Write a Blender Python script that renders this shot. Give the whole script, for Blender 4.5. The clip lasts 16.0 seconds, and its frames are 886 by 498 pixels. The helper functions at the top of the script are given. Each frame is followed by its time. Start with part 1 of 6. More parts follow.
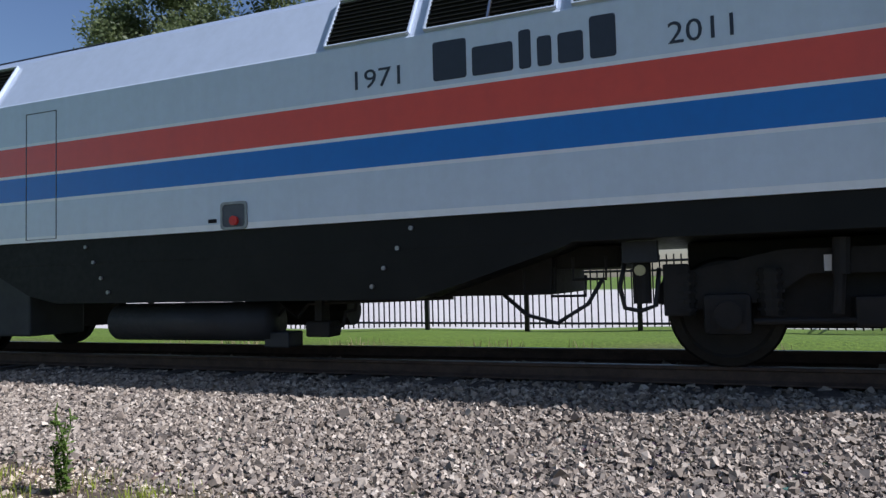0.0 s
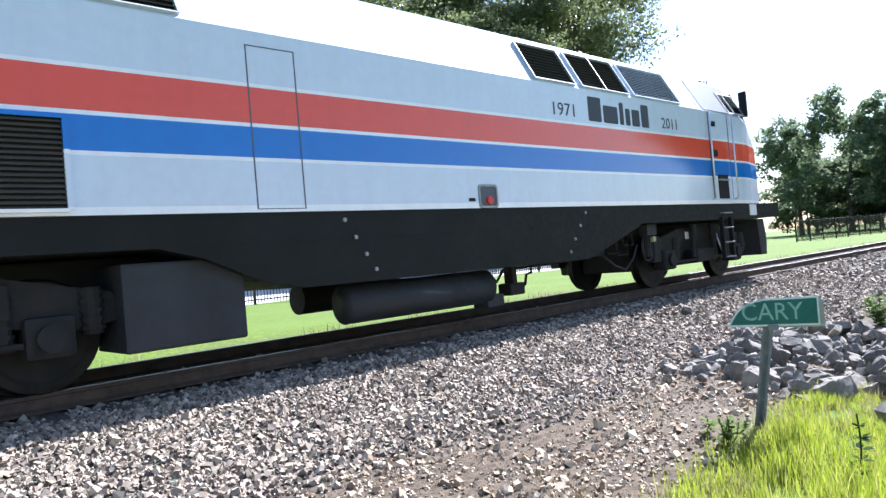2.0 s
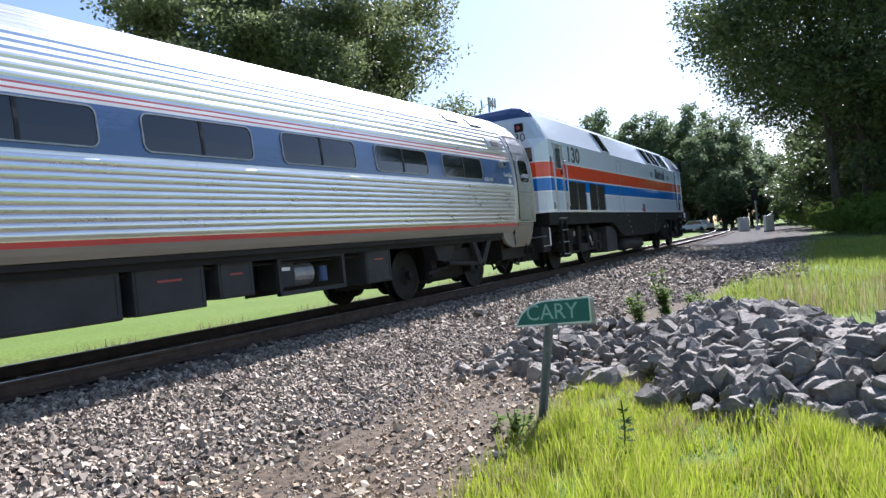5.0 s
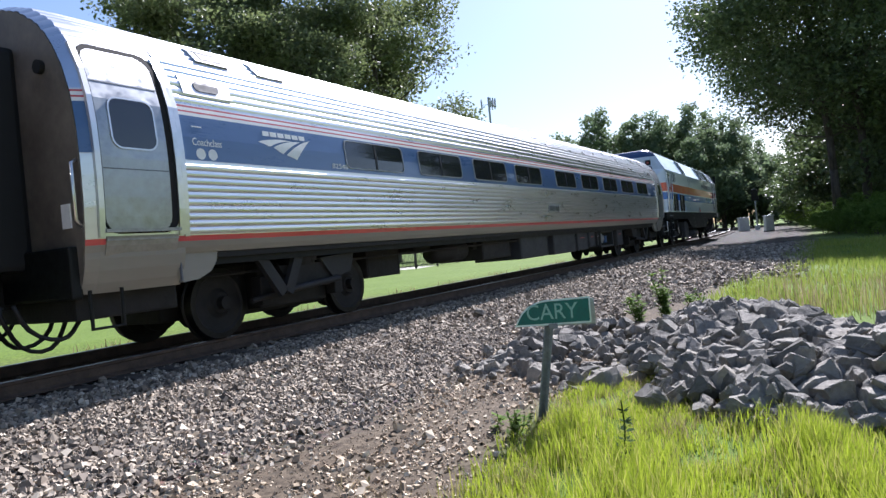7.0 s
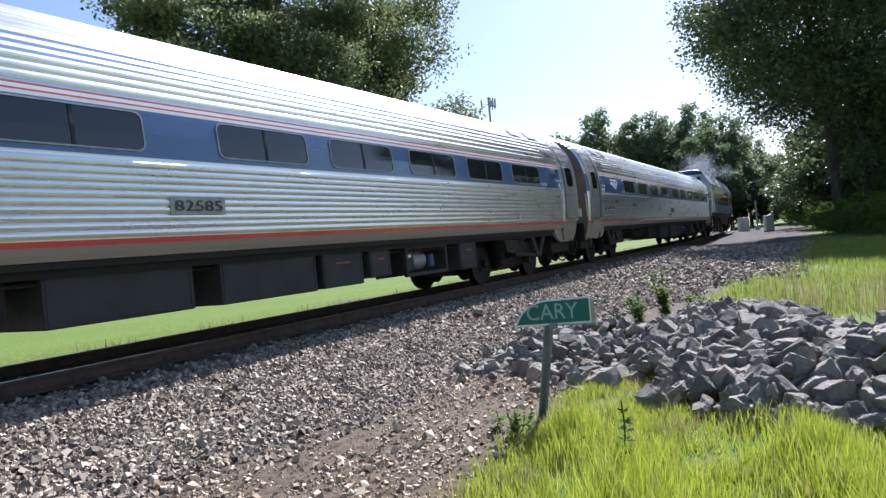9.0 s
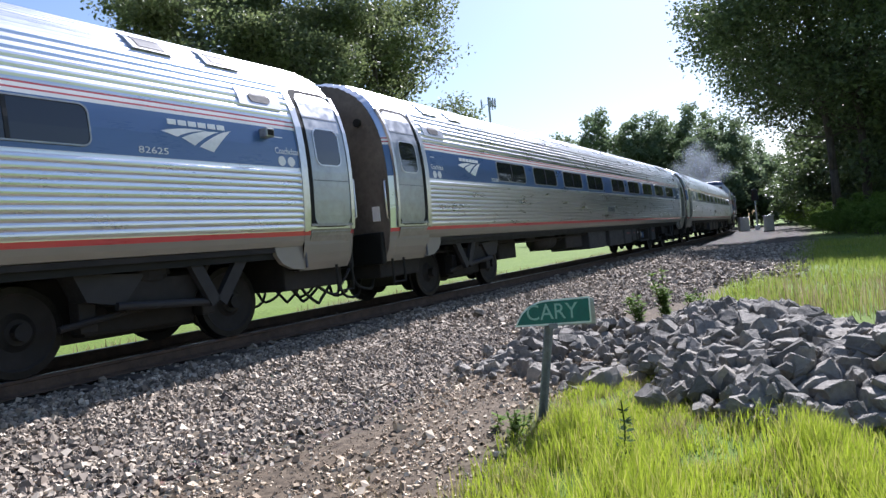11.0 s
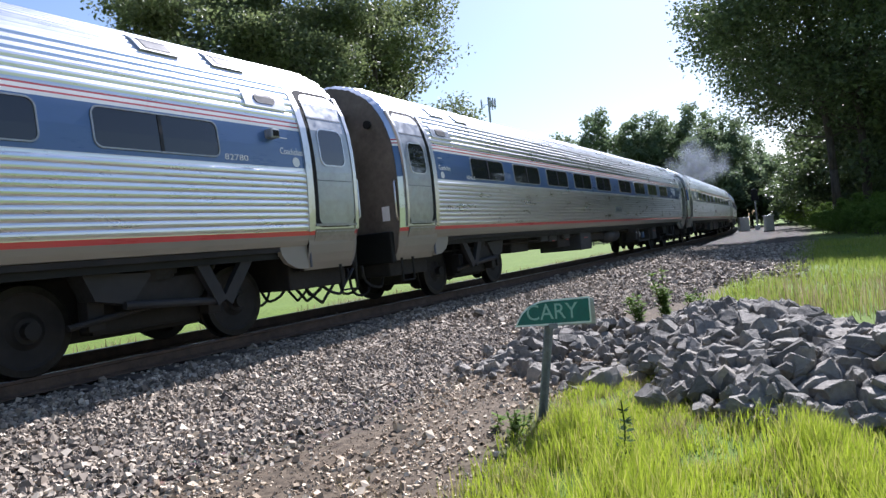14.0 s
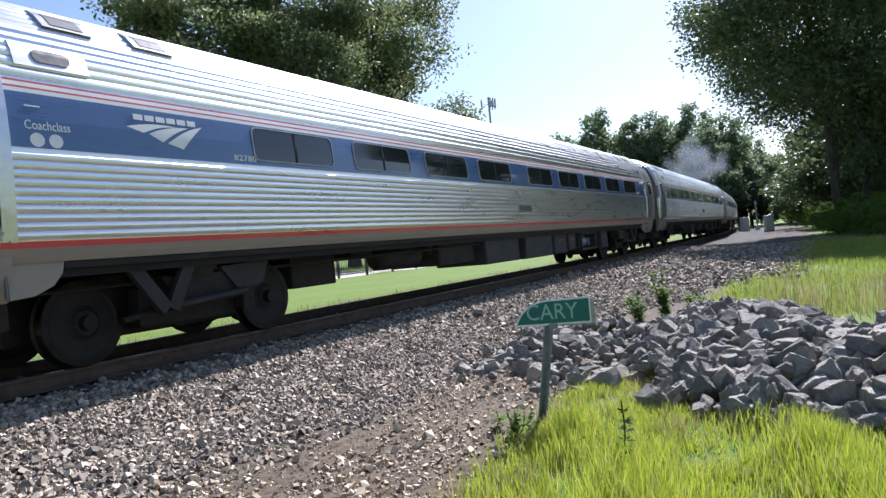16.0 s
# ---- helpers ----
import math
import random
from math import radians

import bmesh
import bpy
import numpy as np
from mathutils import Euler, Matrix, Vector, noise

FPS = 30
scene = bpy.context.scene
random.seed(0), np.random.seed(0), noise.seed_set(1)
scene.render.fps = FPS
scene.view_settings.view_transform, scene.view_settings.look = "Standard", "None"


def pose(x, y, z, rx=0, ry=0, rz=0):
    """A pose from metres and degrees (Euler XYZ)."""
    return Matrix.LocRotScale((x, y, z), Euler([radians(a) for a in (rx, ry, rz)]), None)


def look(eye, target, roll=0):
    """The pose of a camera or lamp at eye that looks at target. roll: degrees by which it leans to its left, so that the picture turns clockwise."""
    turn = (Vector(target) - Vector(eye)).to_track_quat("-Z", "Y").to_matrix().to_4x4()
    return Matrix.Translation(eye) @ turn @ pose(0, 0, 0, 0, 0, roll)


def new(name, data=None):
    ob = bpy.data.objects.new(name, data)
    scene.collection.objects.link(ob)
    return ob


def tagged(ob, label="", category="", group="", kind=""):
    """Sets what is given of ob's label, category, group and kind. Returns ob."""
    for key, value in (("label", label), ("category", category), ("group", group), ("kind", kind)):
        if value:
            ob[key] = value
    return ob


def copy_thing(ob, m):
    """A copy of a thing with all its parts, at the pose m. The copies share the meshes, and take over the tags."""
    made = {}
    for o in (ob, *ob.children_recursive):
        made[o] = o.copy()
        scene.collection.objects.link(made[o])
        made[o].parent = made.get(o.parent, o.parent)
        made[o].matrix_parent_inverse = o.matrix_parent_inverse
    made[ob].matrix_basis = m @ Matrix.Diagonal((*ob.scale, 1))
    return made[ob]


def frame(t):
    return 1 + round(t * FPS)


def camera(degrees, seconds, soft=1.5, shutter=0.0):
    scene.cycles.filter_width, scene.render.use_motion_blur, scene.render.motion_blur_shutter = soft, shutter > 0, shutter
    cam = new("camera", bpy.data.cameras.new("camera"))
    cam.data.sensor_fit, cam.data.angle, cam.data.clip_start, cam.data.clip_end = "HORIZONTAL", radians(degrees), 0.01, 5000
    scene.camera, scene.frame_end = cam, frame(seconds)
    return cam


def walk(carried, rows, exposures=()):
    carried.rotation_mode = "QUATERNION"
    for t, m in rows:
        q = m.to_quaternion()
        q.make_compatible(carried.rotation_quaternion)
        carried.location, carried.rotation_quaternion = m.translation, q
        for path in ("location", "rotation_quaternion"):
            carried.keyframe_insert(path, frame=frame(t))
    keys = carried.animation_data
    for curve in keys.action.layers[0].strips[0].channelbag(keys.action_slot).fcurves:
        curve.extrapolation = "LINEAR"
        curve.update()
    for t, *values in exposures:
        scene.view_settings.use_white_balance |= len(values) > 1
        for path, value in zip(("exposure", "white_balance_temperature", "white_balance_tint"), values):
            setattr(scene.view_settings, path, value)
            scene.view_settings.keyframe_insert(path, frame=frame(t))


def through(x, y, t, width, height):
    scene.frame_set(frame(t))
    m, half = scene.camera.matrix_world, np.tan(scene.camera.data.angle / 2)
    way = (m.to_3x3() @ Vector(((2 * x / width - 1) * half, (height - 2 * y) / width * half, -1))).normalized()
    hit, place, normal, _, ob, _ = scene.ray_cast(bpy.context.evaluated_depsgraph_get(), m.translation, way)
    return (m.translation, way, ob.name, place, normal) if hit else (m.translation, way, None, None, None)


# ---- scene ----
import itertools
cam = camera(65.92, 16.0, soft=1.45, shutter=0.0)
EYE = (0.0, 0.0, 0.873)
# t, yaw, pitch, roll: a quick pan to the right, then a still camera
TURNS = [(0.0, 21.67, 2.74, 1.51), (0.5, 0.81, 2.61, 2.89), (1.0, -17.45, 2.14, 4.17), (1.5, -30.42, 1.57, 4.66),
         (2.0, -42.18, 1.00, 5.09), (2.5, -51.98, 0.45, 5.40), (3.0, -57.33, 0.15, 5.57), (3.5, -58.93, 0.0, 5.48),
         (4.0, -58.93, 0.0, 5.48), (16.0, -58.93, 0.0, 5.48)]
EXPOSURES = [(0.0, 0.18, 5480, 20), (0.5, 1.06, 5400, 19), (1.0, 1.62, 5420, 18), (1.5, 1.74, 5480, 18), (2.5, 1.64, 5560, 19), (3.5, 1.48, 5660, 20), (4.2, 1.36, 5700, 20), (6.5, 1.08, 5700, 19), (16.0, 1.06, 5700, 19)]
walk(cam, [(t, pose(*EYE, 90 + p, r, w)) for t, w, p, r in TURNS], EXPOSURES)

# ---- light ----
SUN_EL, SUN_AZ = radians(44), radians(85.5)   # azimuth clockwise from +y
world = bpy.data.worlds.new("world")
scene.world = world
world.use_nodes = True
wn = world.node_tree.nodes
sky = wn.new("ShaderNodeTexSky")
sky.sky_type, sky.sun_disc = "NISHITA", False
sky.sun_elevation, sky.sun_rotation = SUN_EL, SUN_AZ
sky.air_density, sky.dust_density, sky.ozone_density = 1.25, 0.9, 1.8
wn["Background"].inputs[1].default_value = 0.070
world.node_tree.links.new(sky.outputs[0], wn["Background"].inputs[0])
sun_data = bpy.data.lights.new("sun", "SUN")
sun_data.energy, sun_data.angle, sun_data.color = 5.9, radians(0.53), (1.0, 0.95, 0.87)
sun = new("sun", sun_data)
to_sun = Vector((math.sin(SUN_AZ) * math.cos(SUN_EL), math.cos(SUN_AZ) * math.cos(SUN_EL), math.sin(SUN_EL)))
sun.matrix_world = look(to_sun * 60, (0, 0, 0))


# ---- materials ----
class Nodes:
    """A short way to write node trees."""

    def __init__(self, name, rough=0.6, metal=0.0, spec=0.5):
        self.mat = bpy.data.materials.new(name)
        self.mat.use_nodes = True
        self.tree = self.mat.node_tree
        self.bsdf = self.tree.nodes["Principled BSDF"]
        self.put("Roughness", rough), self.put("Metallic", metal), self.put("Specular IOR Level", spec)

    def put(self, name, value):
        if hasattr(value, "is_output"):
            self.tree.links.new(value, self.bsdf.inputs[name])
        elif name == "Base Color":
            self.bsdf.inputs[name].default_value = (*value, 1)
        else:
            self.bsdf.inputs[name].default_value = value

    def node(self, kind, ins=()):
        n = self.tree.nodes.new(kind)
        for i, v in (ins.items() if hasattr(ins, "items") else enumerate(ins)):
            if hasattr(v, "is_output"):
                self.tree.links.new(v, n.inputs[i])
            elif v is not None:
                n.inputs[i].default_value = v
        return n

    def coords(self):
        return self.node("ShaderNodeTexCoord").outputs["Object"]

    def world_coords(self):
        return self.node("ShaderNodeNewGeometry").outputs["Position"]

    def noise(self, where, scale, detail=4, rough=0.6):
        n = self.node("ShaderNodeTexNoise", {"Vector": where, "Scale": scale, "Detail": detail, "Roughness": rough})
        return n.outputs["Fac"]

    def stretch(self, where, x, y, z):
        return self.node("ShaderNodeMapping", {"Vector": where, "Scale": (x, y, z)}).outputs[0]

    def ramp(self, fac, stops, constant=False):
        n = self.node("ShaderNodeValToRGB", [fac])
        n.color_ramp.interpolation = "CONSTANT" if constant else "LINEAR"
        el = n.color_ramp.elements
        while len(el) < len(stops):
            el.new(0.5)
        for e, (p, c) in zip(el, stops):
            e.position, e.color = p, (*c, 1)
        return n.outputs[0]

    def mix(self, fac, a, b, blend="MIX"):
        n = self.node("ShaderNodeMix")
        n.data_type, n.blend_type = "RGBA", blend
        for i, v in ((0, fac), (6, a), (7, b)):
            if hasattr(v, "is_output"):
                self.tree.links.new(v, n.inputs[i])
            else:
                n.inputs[i].default_value = v if i == 0 else (*v, 1)
        return n.outputs[2]

    def math(self, op, a, b=0.0, clamp=False):
        n = self.node("ShaderNodeMath")
        n.operation, n.use_clamp = op, clamp
        for i, v in ((0, a), (1, b)):
            if hasattr(v, "is_output"):
                self.tree.links.new(v, n.inputs[i])
            else:
                n.inputs[i].default_value = v
        return n.outputs[0]

    def band(self, value, lo, hi):
        """1 between lo and hi."""
        return self.math("MULTIPLY", self.math("GREATER_THAN", value, lo), self.math("LESS_THAN", value, hi))

    def bump(self, height, strength, distance=0.01):
        n = self.node("ShaderNodeBump", {"Strength": strength, "Distance": distance, "Height": height})
        self.put("Normal", n.outputs[0])


def speckled(name, dark, light, scale, rough=0.8, metal=0.0, bump=0.2, spec=0.4, stretch=(1, 1, 1), fine=8, distance=0.01):
    """A surface with stains at a large scale and grain at a fine one."""
    n = Nodes(name, rough, metal, spec)
    c = n.stretch(n.coords(), *stretch)
    a, b = n.noise(c, scale, 5), n.noise(c, scale * fine, 3)
    f = n.math("ADD", n.math("MULTIPLY", a, 0.65), n.math("MULTIPLY", b, 0.35))
    n.put("Base Color", n.ramp(f, [(0.32, dark), (0.68, light)]))
    n.put("Roughness", n.node("ShaderNodeMapRange", [b, 0.3, 0.7, max(rough - 0.12, 0.03), min(rough + 0.12, 1)]).outputs[0])
    if bump:
        n.bump(b, bump, distance)
    return n.mat


def varied(name, colours, rough=0.8, scale=6, bump=0.3, island=False, spec=0.3, through=0.0):
    """Pieces that differ from one to the next."""
    n = Nodes(name, rough, 0, spec)
    rnd = n.node("ShaderNodeNewGeometry").outputs["Random Per Island"] if island else n.node("ShaderNodeObjectInfo").outputs["Random"]
    k = len(colours)
    col = n.ramp(rnd, [((i + 0.5) / k, c) for i, c in enumerate(colours)])
    if scale:
        g = n.noise(n.coords(), scale, 5, 0.65)
        col = n.mix(0.5, col, n.ramp(g, [(0.3, (0.30, 0.30, 0.31)), (0.66, (1.15, 1.15, 1.15))]), "MULTIPLY")
        if bump:
            n.bump(g, bump, 0.02)
    n.put("Base Color", col)
    if through:
        t = n.node("ShaderNodeBsdfTranslucent", [col])
        m = n.node("ShaderNodeMixShader", [through, n.bsdf.outputs[0], t.outputs[0]])
        n.tree.links.new(m.outputs[0], n.tree.nodes["Material Output"].inputs[0])
    return n.mat


def loco_paint():
    n = Nodes("loco_paint", 0.38, 0.0, 0.1)
    c = n.coords()
    x, y, z = n.node("ShaderNodeSeparateXYZ", [c]).outputs
    silver, white, red, blue = (0.64, 0.72, 0.82), (0.88, 0.90, 0.92), (0.78, 0.075, 0.022), (0.0, 0.165, 0.60)
    zz = n.math("DIVIDE", z, 5.0)
    # silver above 3.40 is darkened to offset sky light on the roof slope
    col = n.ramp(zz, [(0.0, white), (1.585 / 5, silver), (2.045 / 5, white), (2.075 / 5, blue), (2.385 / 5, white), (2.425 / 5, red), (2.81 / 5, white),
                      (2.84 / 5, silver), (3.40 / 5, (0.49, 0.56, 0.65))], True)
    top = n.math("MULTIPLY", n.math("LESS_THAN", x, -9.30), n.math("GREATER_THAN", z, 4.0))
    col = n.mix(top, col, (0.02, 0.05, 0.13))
    streak = n.noise(n.stretch(c, 1.6, 1.6, 0.16), 3.0, 5)
    col = n.mix(0.16, col, n.ramp(streak, [(0.3, (0.70, 0.68, 0.64)), (0.6, (1, 1, 1))]), "MULTIPLY")
    grime = n.noise(c, 9, 4)
    n.put("Base Color", n.mix(0.10, col, n.ramp(grime, [(0.35, (0.55, 0.53, 0.50)), (0.65, (1, 1, 1))]), "MULTIPLY"))
    n.put("Roughness", n.node("ShaderNodeMapRange", [streak, 0.3, 0.7, 0.30, 0.46]).outputs[0])
    n.put("Coat Weight", 1.0), n.put("Coat Roughness", 0.07), n.put("Coat IOR", 1.55)
    n.bump(n.noise(c, 1.3, 2), 0.06, 0.05)
    return n.mat


def coach_steel():
    """Bare fluted steel, a blue belt, red and white pinstripes and a red sill line."""
    n = Nodes("coach_steel", 0.3, 1.0, 0.5)
    c = n.coords()
    x, y, z = n.node("ShaderNodeSeparateXYZ", [c]).outputs
    steel, white, red, blue = (0.72, 0.74, 0.76), (0.86, 0.83, 0.81), (0.52, 0.055, 0.06), (0.050, 0.112, 0.265)
    zz = n.math("DIVIDE", z, 5.0)
    stops = [(0.0, (0.25, 0.232, 0.20)), (1.228 / 5, red), (1.284 / 5, steel), (2.115 / 5, blue), (2.63 / 5, white), (2.657 / 5, red), (2.680 / 5, white), (2.718 / 5, red),
             (2.741 / 5, white), (2.768 / 5, steel)]
    col = n.ramp(zz, stops, True)
    paint = n.math("ADD", n.band(z, 2.115, 2.765), n.band(z, 1.228, 1.284), True)
    n.put("Coat Weight", n.math("MULTIPLY", paint, 0.8)), n.put("Coat Roughness", 0.06)
    dirt = n.noise(n.stretch(c, 0.5, 1, 2.2), 2.4, 6)
    fine = n.noise(n.stretch(c, 0.3, 1, 6), 22, 3)
    col = n.mix(0.30, col, n.ramp(dirt, [(0.3, (0.64, 0.64, 0.63)), (0.62, (1, 1, 1))]), "MULTIPLY")
    n.put("Base Color", col)
    low = n.math("LESS_THAN", z, 1.228)
    n.put("Metallic", n.math("SUBTRACT", n.math("SUBTRACT", 1.0, paint), n.math("MULTIPLY", low, 0.75), True))
    base = n.math("ADD", n.math("MULTIPLY", dirt, 0.12), n.math("MULTIPLY", fine, 0.06))
    n.put("Roughness", n.math("ADD", base, n.math("ADD", 0.20, n.math("MULTIPLY", low, 0.25))))
    n.bump(n.noise(n.stretch(c, 0.8, 1, 1), 1.6, 3), 0.04, 0.02)
    return n.mat


def ballast_ground():
    """The sheet under the loose pieces: crushed stone by the track, dirt, grass beyond."""
    n = Nodes("ground", 0.95, 0, 0.2)
    c = n.world_coords()
    cover = n.node("ShaderNodeVertexColor")
    cover.layer_name = "cover"
    mask = cover.outputs[0]
    r, g, b = n.node("ShaderNodeSeparateColor", [mask]).outputs
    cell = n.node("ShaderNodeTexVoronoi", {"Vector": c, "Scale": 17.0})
    # stone cells darken outward: shade in the gaps is painted into the sheet
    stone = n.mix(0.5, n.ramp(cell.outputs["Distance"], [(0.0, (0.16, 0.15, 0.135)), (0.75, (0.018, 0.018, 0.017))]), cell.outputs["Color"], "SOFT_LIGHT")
    patch = n.noise(c, 0.7, 6)
    grain = n.noise(c, 14, 5)
    dirt = n.mix(patch, n.ramp(grain, [(0.3, (0.024, 0.018, 0.012)), (0.7, (0.095, 0.073, 0.049))]), n.ramp(grain, [(0.3, (0.055, 0.042, 0.029)), (0.7, (0.185, 0.146, 0.100))]))
    blade = n.noise(c, 26, 5)
    grass = n.mix(patch, n.ramp(blade, [(0.3, (0.042, 0.075, 0.012)), (0.7, (0.118, 0.190, 0.024))]), n.ramp(blade, [(0.3, (0.065, 0.095, 0.020)), (0.7, (0.155, 0.225, 0.032))]))
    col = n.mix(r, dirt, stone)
    col = n.mix(g, col, grass)
    col = n.mix(b, col, n.mix(patch, (0.42, 0.40, 0.37), (0.52, 0.50, 0.46)))
    n.put("Base Color", col)
    h = n.math("ADD", n.math("MULTIPLY", cell.outputs["Distance"], n.math("MULTIPLY", r, -1.0)), n.math("MULTIPLY", grain, 0.5))
    n.bump(h, 0.7, 0.05)
    return n.mat


def glass(name, tint, rough=0.04, ior=1.5, coat=0.6):
    n = Nodes(name, rough, 0, 0.6)
    n.put("IOR", ior)
    n.put("Base Color", tint)
    n.put("Coat Weight", coat)
    n.put("Coat Roughness", 0.03)
    return n.mat


def plain(name, colour, rough=0.5, metal=0.0, spec=0.5):
    n = Nodes(name, rough, metal, spec)
    g = n.noise(n.coords(), 14, 4)
    n.put("Base Color", n.mix(0.25, colour, n.ramp(g, [(0.35, (0.6, 0.6, 0.6)), (0.65, (1, 1, 1))]), "MULTIPLY"))
    return n.mat


LOCO = loco_paint()
COACH = coach_steel()
GROUND = ballast_ground()
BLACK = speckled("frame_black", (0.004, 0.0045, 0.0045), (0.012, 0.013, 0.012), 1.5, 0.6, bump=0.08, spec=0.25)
# Underfloor shade is darkened into these grime, equipment and tread colours.
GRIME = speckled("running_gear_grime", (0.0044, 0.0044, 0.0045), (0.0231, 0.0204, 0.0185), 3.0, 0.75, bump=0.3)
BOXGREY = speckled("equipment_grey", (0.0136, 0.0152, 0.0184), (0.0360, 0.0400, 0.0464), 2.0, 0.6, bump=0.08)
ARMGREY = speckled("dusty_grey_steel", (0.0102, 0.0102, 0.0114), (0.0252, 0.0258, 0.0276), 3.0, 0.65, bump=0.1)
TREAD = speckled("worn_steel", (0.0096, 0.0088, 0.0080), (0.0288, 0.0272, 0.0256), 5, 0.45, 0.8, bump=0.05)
RAILTOP = speckled("worn_rail_head", (0.275, 0.270, 0.260), (0.375, 0.370, 0.360), 3, 0.42, 1.0, bump=0.0, stretch=(0.2, 1, 1))
RUST = speckled("rusty_rail", (0.045, 0.030, 0.022), (0.12, 0.080, 0.055), 6, 0.85, bump=0.3)
TIMBER = speckled("old_timber", (0.030, 0.024, 0.020), (0.13, 0.11, 0.09), 4, 0.9, bump=0.5, stretch=(3, 0.5, 3))
STEEL = plain("brushed_steel", (0.62, 0.62, 0.61), 0.32, 1.0)
RUBBER = plain("black_rubber", (0.012, 0.012, 0.013), 0.6)
WHITE = plain("white_lettering", (0.80, 0.80, 0.80), 0.45)
DARKTEXT = plain("dark_lettering", (0.030, 0.038, 0.055), 0.45)
LOUVRE = plain("louvre_metal", (0.085, 0.075, 0.062), 0.75, 0.0, 0.15)
# Flat black: paints the shade of recesses, and colours small black fittings.
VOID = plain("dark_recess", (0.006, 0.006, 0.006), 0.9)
REDPAINT = plain("red_paint", (0.62, 0.03, 0.025), 0.35)
YELLOW = plain("yellow_paint", (0.62, 0.42, 0.05), 0.5)
DOORSTEEL = speckled("door_steel", (0.24, 0.25, 0.26), (0.46, 0.48, 0.50), 1.1, 0.40, 0.9, bump=0.02)
SKIRT = speckled("dull_skirt_steel", (0.19, 0.18, 0.155), (0.34, 0.325, 0.29), 2.2, 0.5, 0.35, bump=0.05)
REDLABEL = plain("red_label", (0.30, 0.06, 0.05), 0.5)
BLUEPAINT = plain("blue_paint", (0.04, 0.09, 0.20), 0.5)
SEAM = plain("panel_seam", (0.10, 0.11, 0.13), 0.6)
# Paler, greyer leaf: the haze of distance is mixed into the colour.
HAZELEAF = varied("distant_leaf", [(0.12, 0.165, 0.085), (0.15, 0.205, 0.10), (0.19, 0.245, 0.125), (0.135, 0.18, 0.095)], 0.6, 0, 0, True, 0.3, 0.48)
PALEYELLOW = plain("pale_yellow", (0.45, 0.42, 0.22), 0.5)
CARWHITE = plain("white_car_paint", (0.75, 0.75, 0.74), 0.25)
TINT = glass("tinted_glass", (0.016, 0.018, 0.020))
COACHGLASS = glass("coach_glass", (0.022, 0.024, 0.027), 0.06, 1.52, 0.15)
PALEGLASS = glass("grey_glass", (0.10, 0.12, 0.13))
SIGNTEXT2 = plain("worn_sign_lettering", (0.20, 0.40, 0.36), 0.5)
CABGREY = plain("cab_roof_grey", (0.085, 0.11, 0.155), 0.5)
SIGNGREEN = speckled("sign_green", (0.0, 0.080, 0.070), (0.0, 0.125, 0.108), 9, 0.4, bump=0.0)
SIGNTEXT = plain("pale_sign_border", (0.55, 0.68, 0.66), 0.5)
GALV = speckled("galvanised_steel", (0.22, 0.23, 0.24), (0.42, 0.43, 0.44), 12, 0.5, 0.7, bump=0.05)
POSTGREY = speckled("weathered_post", (0.10, 0.115, 0.14), (0.24, 0.26, 0.30), 14, 0.55, 0.5, bump=0.05)
COACHEND = speckled("coach_end_brown", (0.074, 0.063, 0.053), (0.185, 0.159, 0.132), 1.5, 0.6, bump=0.05)
FENCE = plain("black_fence", (0.012, 0.012, 0.013), 0.45)
CABINET = speckled("cabinet_aluminium", (0.42, 0.43, 0.44), (0.62, 0.63, 0.64), 3, 0.5, 0.3, bump=0.03)
BARK = speckled("bark", (0.030, 0.024, 0.018), (0.12, 0.10, 0.08), 3, 0.95, bump=0.8, stretch=(4, 4, 0.6), distance=0.04)
STONE = varied("ballast_stone", [(0.096, 0.080, 0.064), (0.287, 0.239, 0.184), (0.391, 0.330, 0.249), (0.183, 0.146, 0.108), (0.538, 0.467, 0.362), (0.131, 0.109, 0.084), (0.235, 0.194, 0.144)], 0.85, 0, 0, True)
PEBBLE = varied("dirt_pebble", [(0.225, 0.168, 0.109), (0.422, 0.337, 0.230), (0.713, 0.608, 0.451), (0.276, 0.213, 0.146)], 0.9, 0, 0, True)
ROCKS = [(0.144, 0.135, 0.114), (0.196, 0.181, 0.153), (0.258, 0.236, 0.198), (0.165, 0.153, 0.132), (0.329, 0.298, 0.242), (0.218, 0.203, 0.170)]
ROCK = varied("riprap_rock", ROCKS, 0.8, 3.6, 1.0)
ROCKREST = varied("riprap_rest", ROCKS, 0.85, 20.0, 1.0, True)
LEAF = varied("leaf", [(0.1030, 0.1299, 0.0494), (0.1456, 0.1826, 0.0690), (0.1971, 0.2285, 0.0989), (0.1109, 0.1445, 0.0609)], 0.5, 0, 0, True, 0.35, 0.48)
DARKLEAF = varied("dark_leaf", [(0.030, 0.055, 0.018), (0.05, 0.08, 0.025)], 0.9, 0, 0, True, 0.05, 0.2)
# Darkened leaf copy: the backlit crowns' shade is put into the colour.
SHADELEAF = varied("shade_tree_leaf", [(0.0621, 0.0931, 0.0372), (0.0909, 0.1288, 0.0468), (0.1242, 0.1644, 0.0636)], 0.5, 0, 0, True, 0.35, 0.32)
LEAF2 = varied("yellow_green_leaf", [(0.085, 0.14, 0.025), (0.13, 0.21, 0.04), (0.17, 0.25, 0.055)], 0.75, 0, 0, True, 0.08, 0.4)
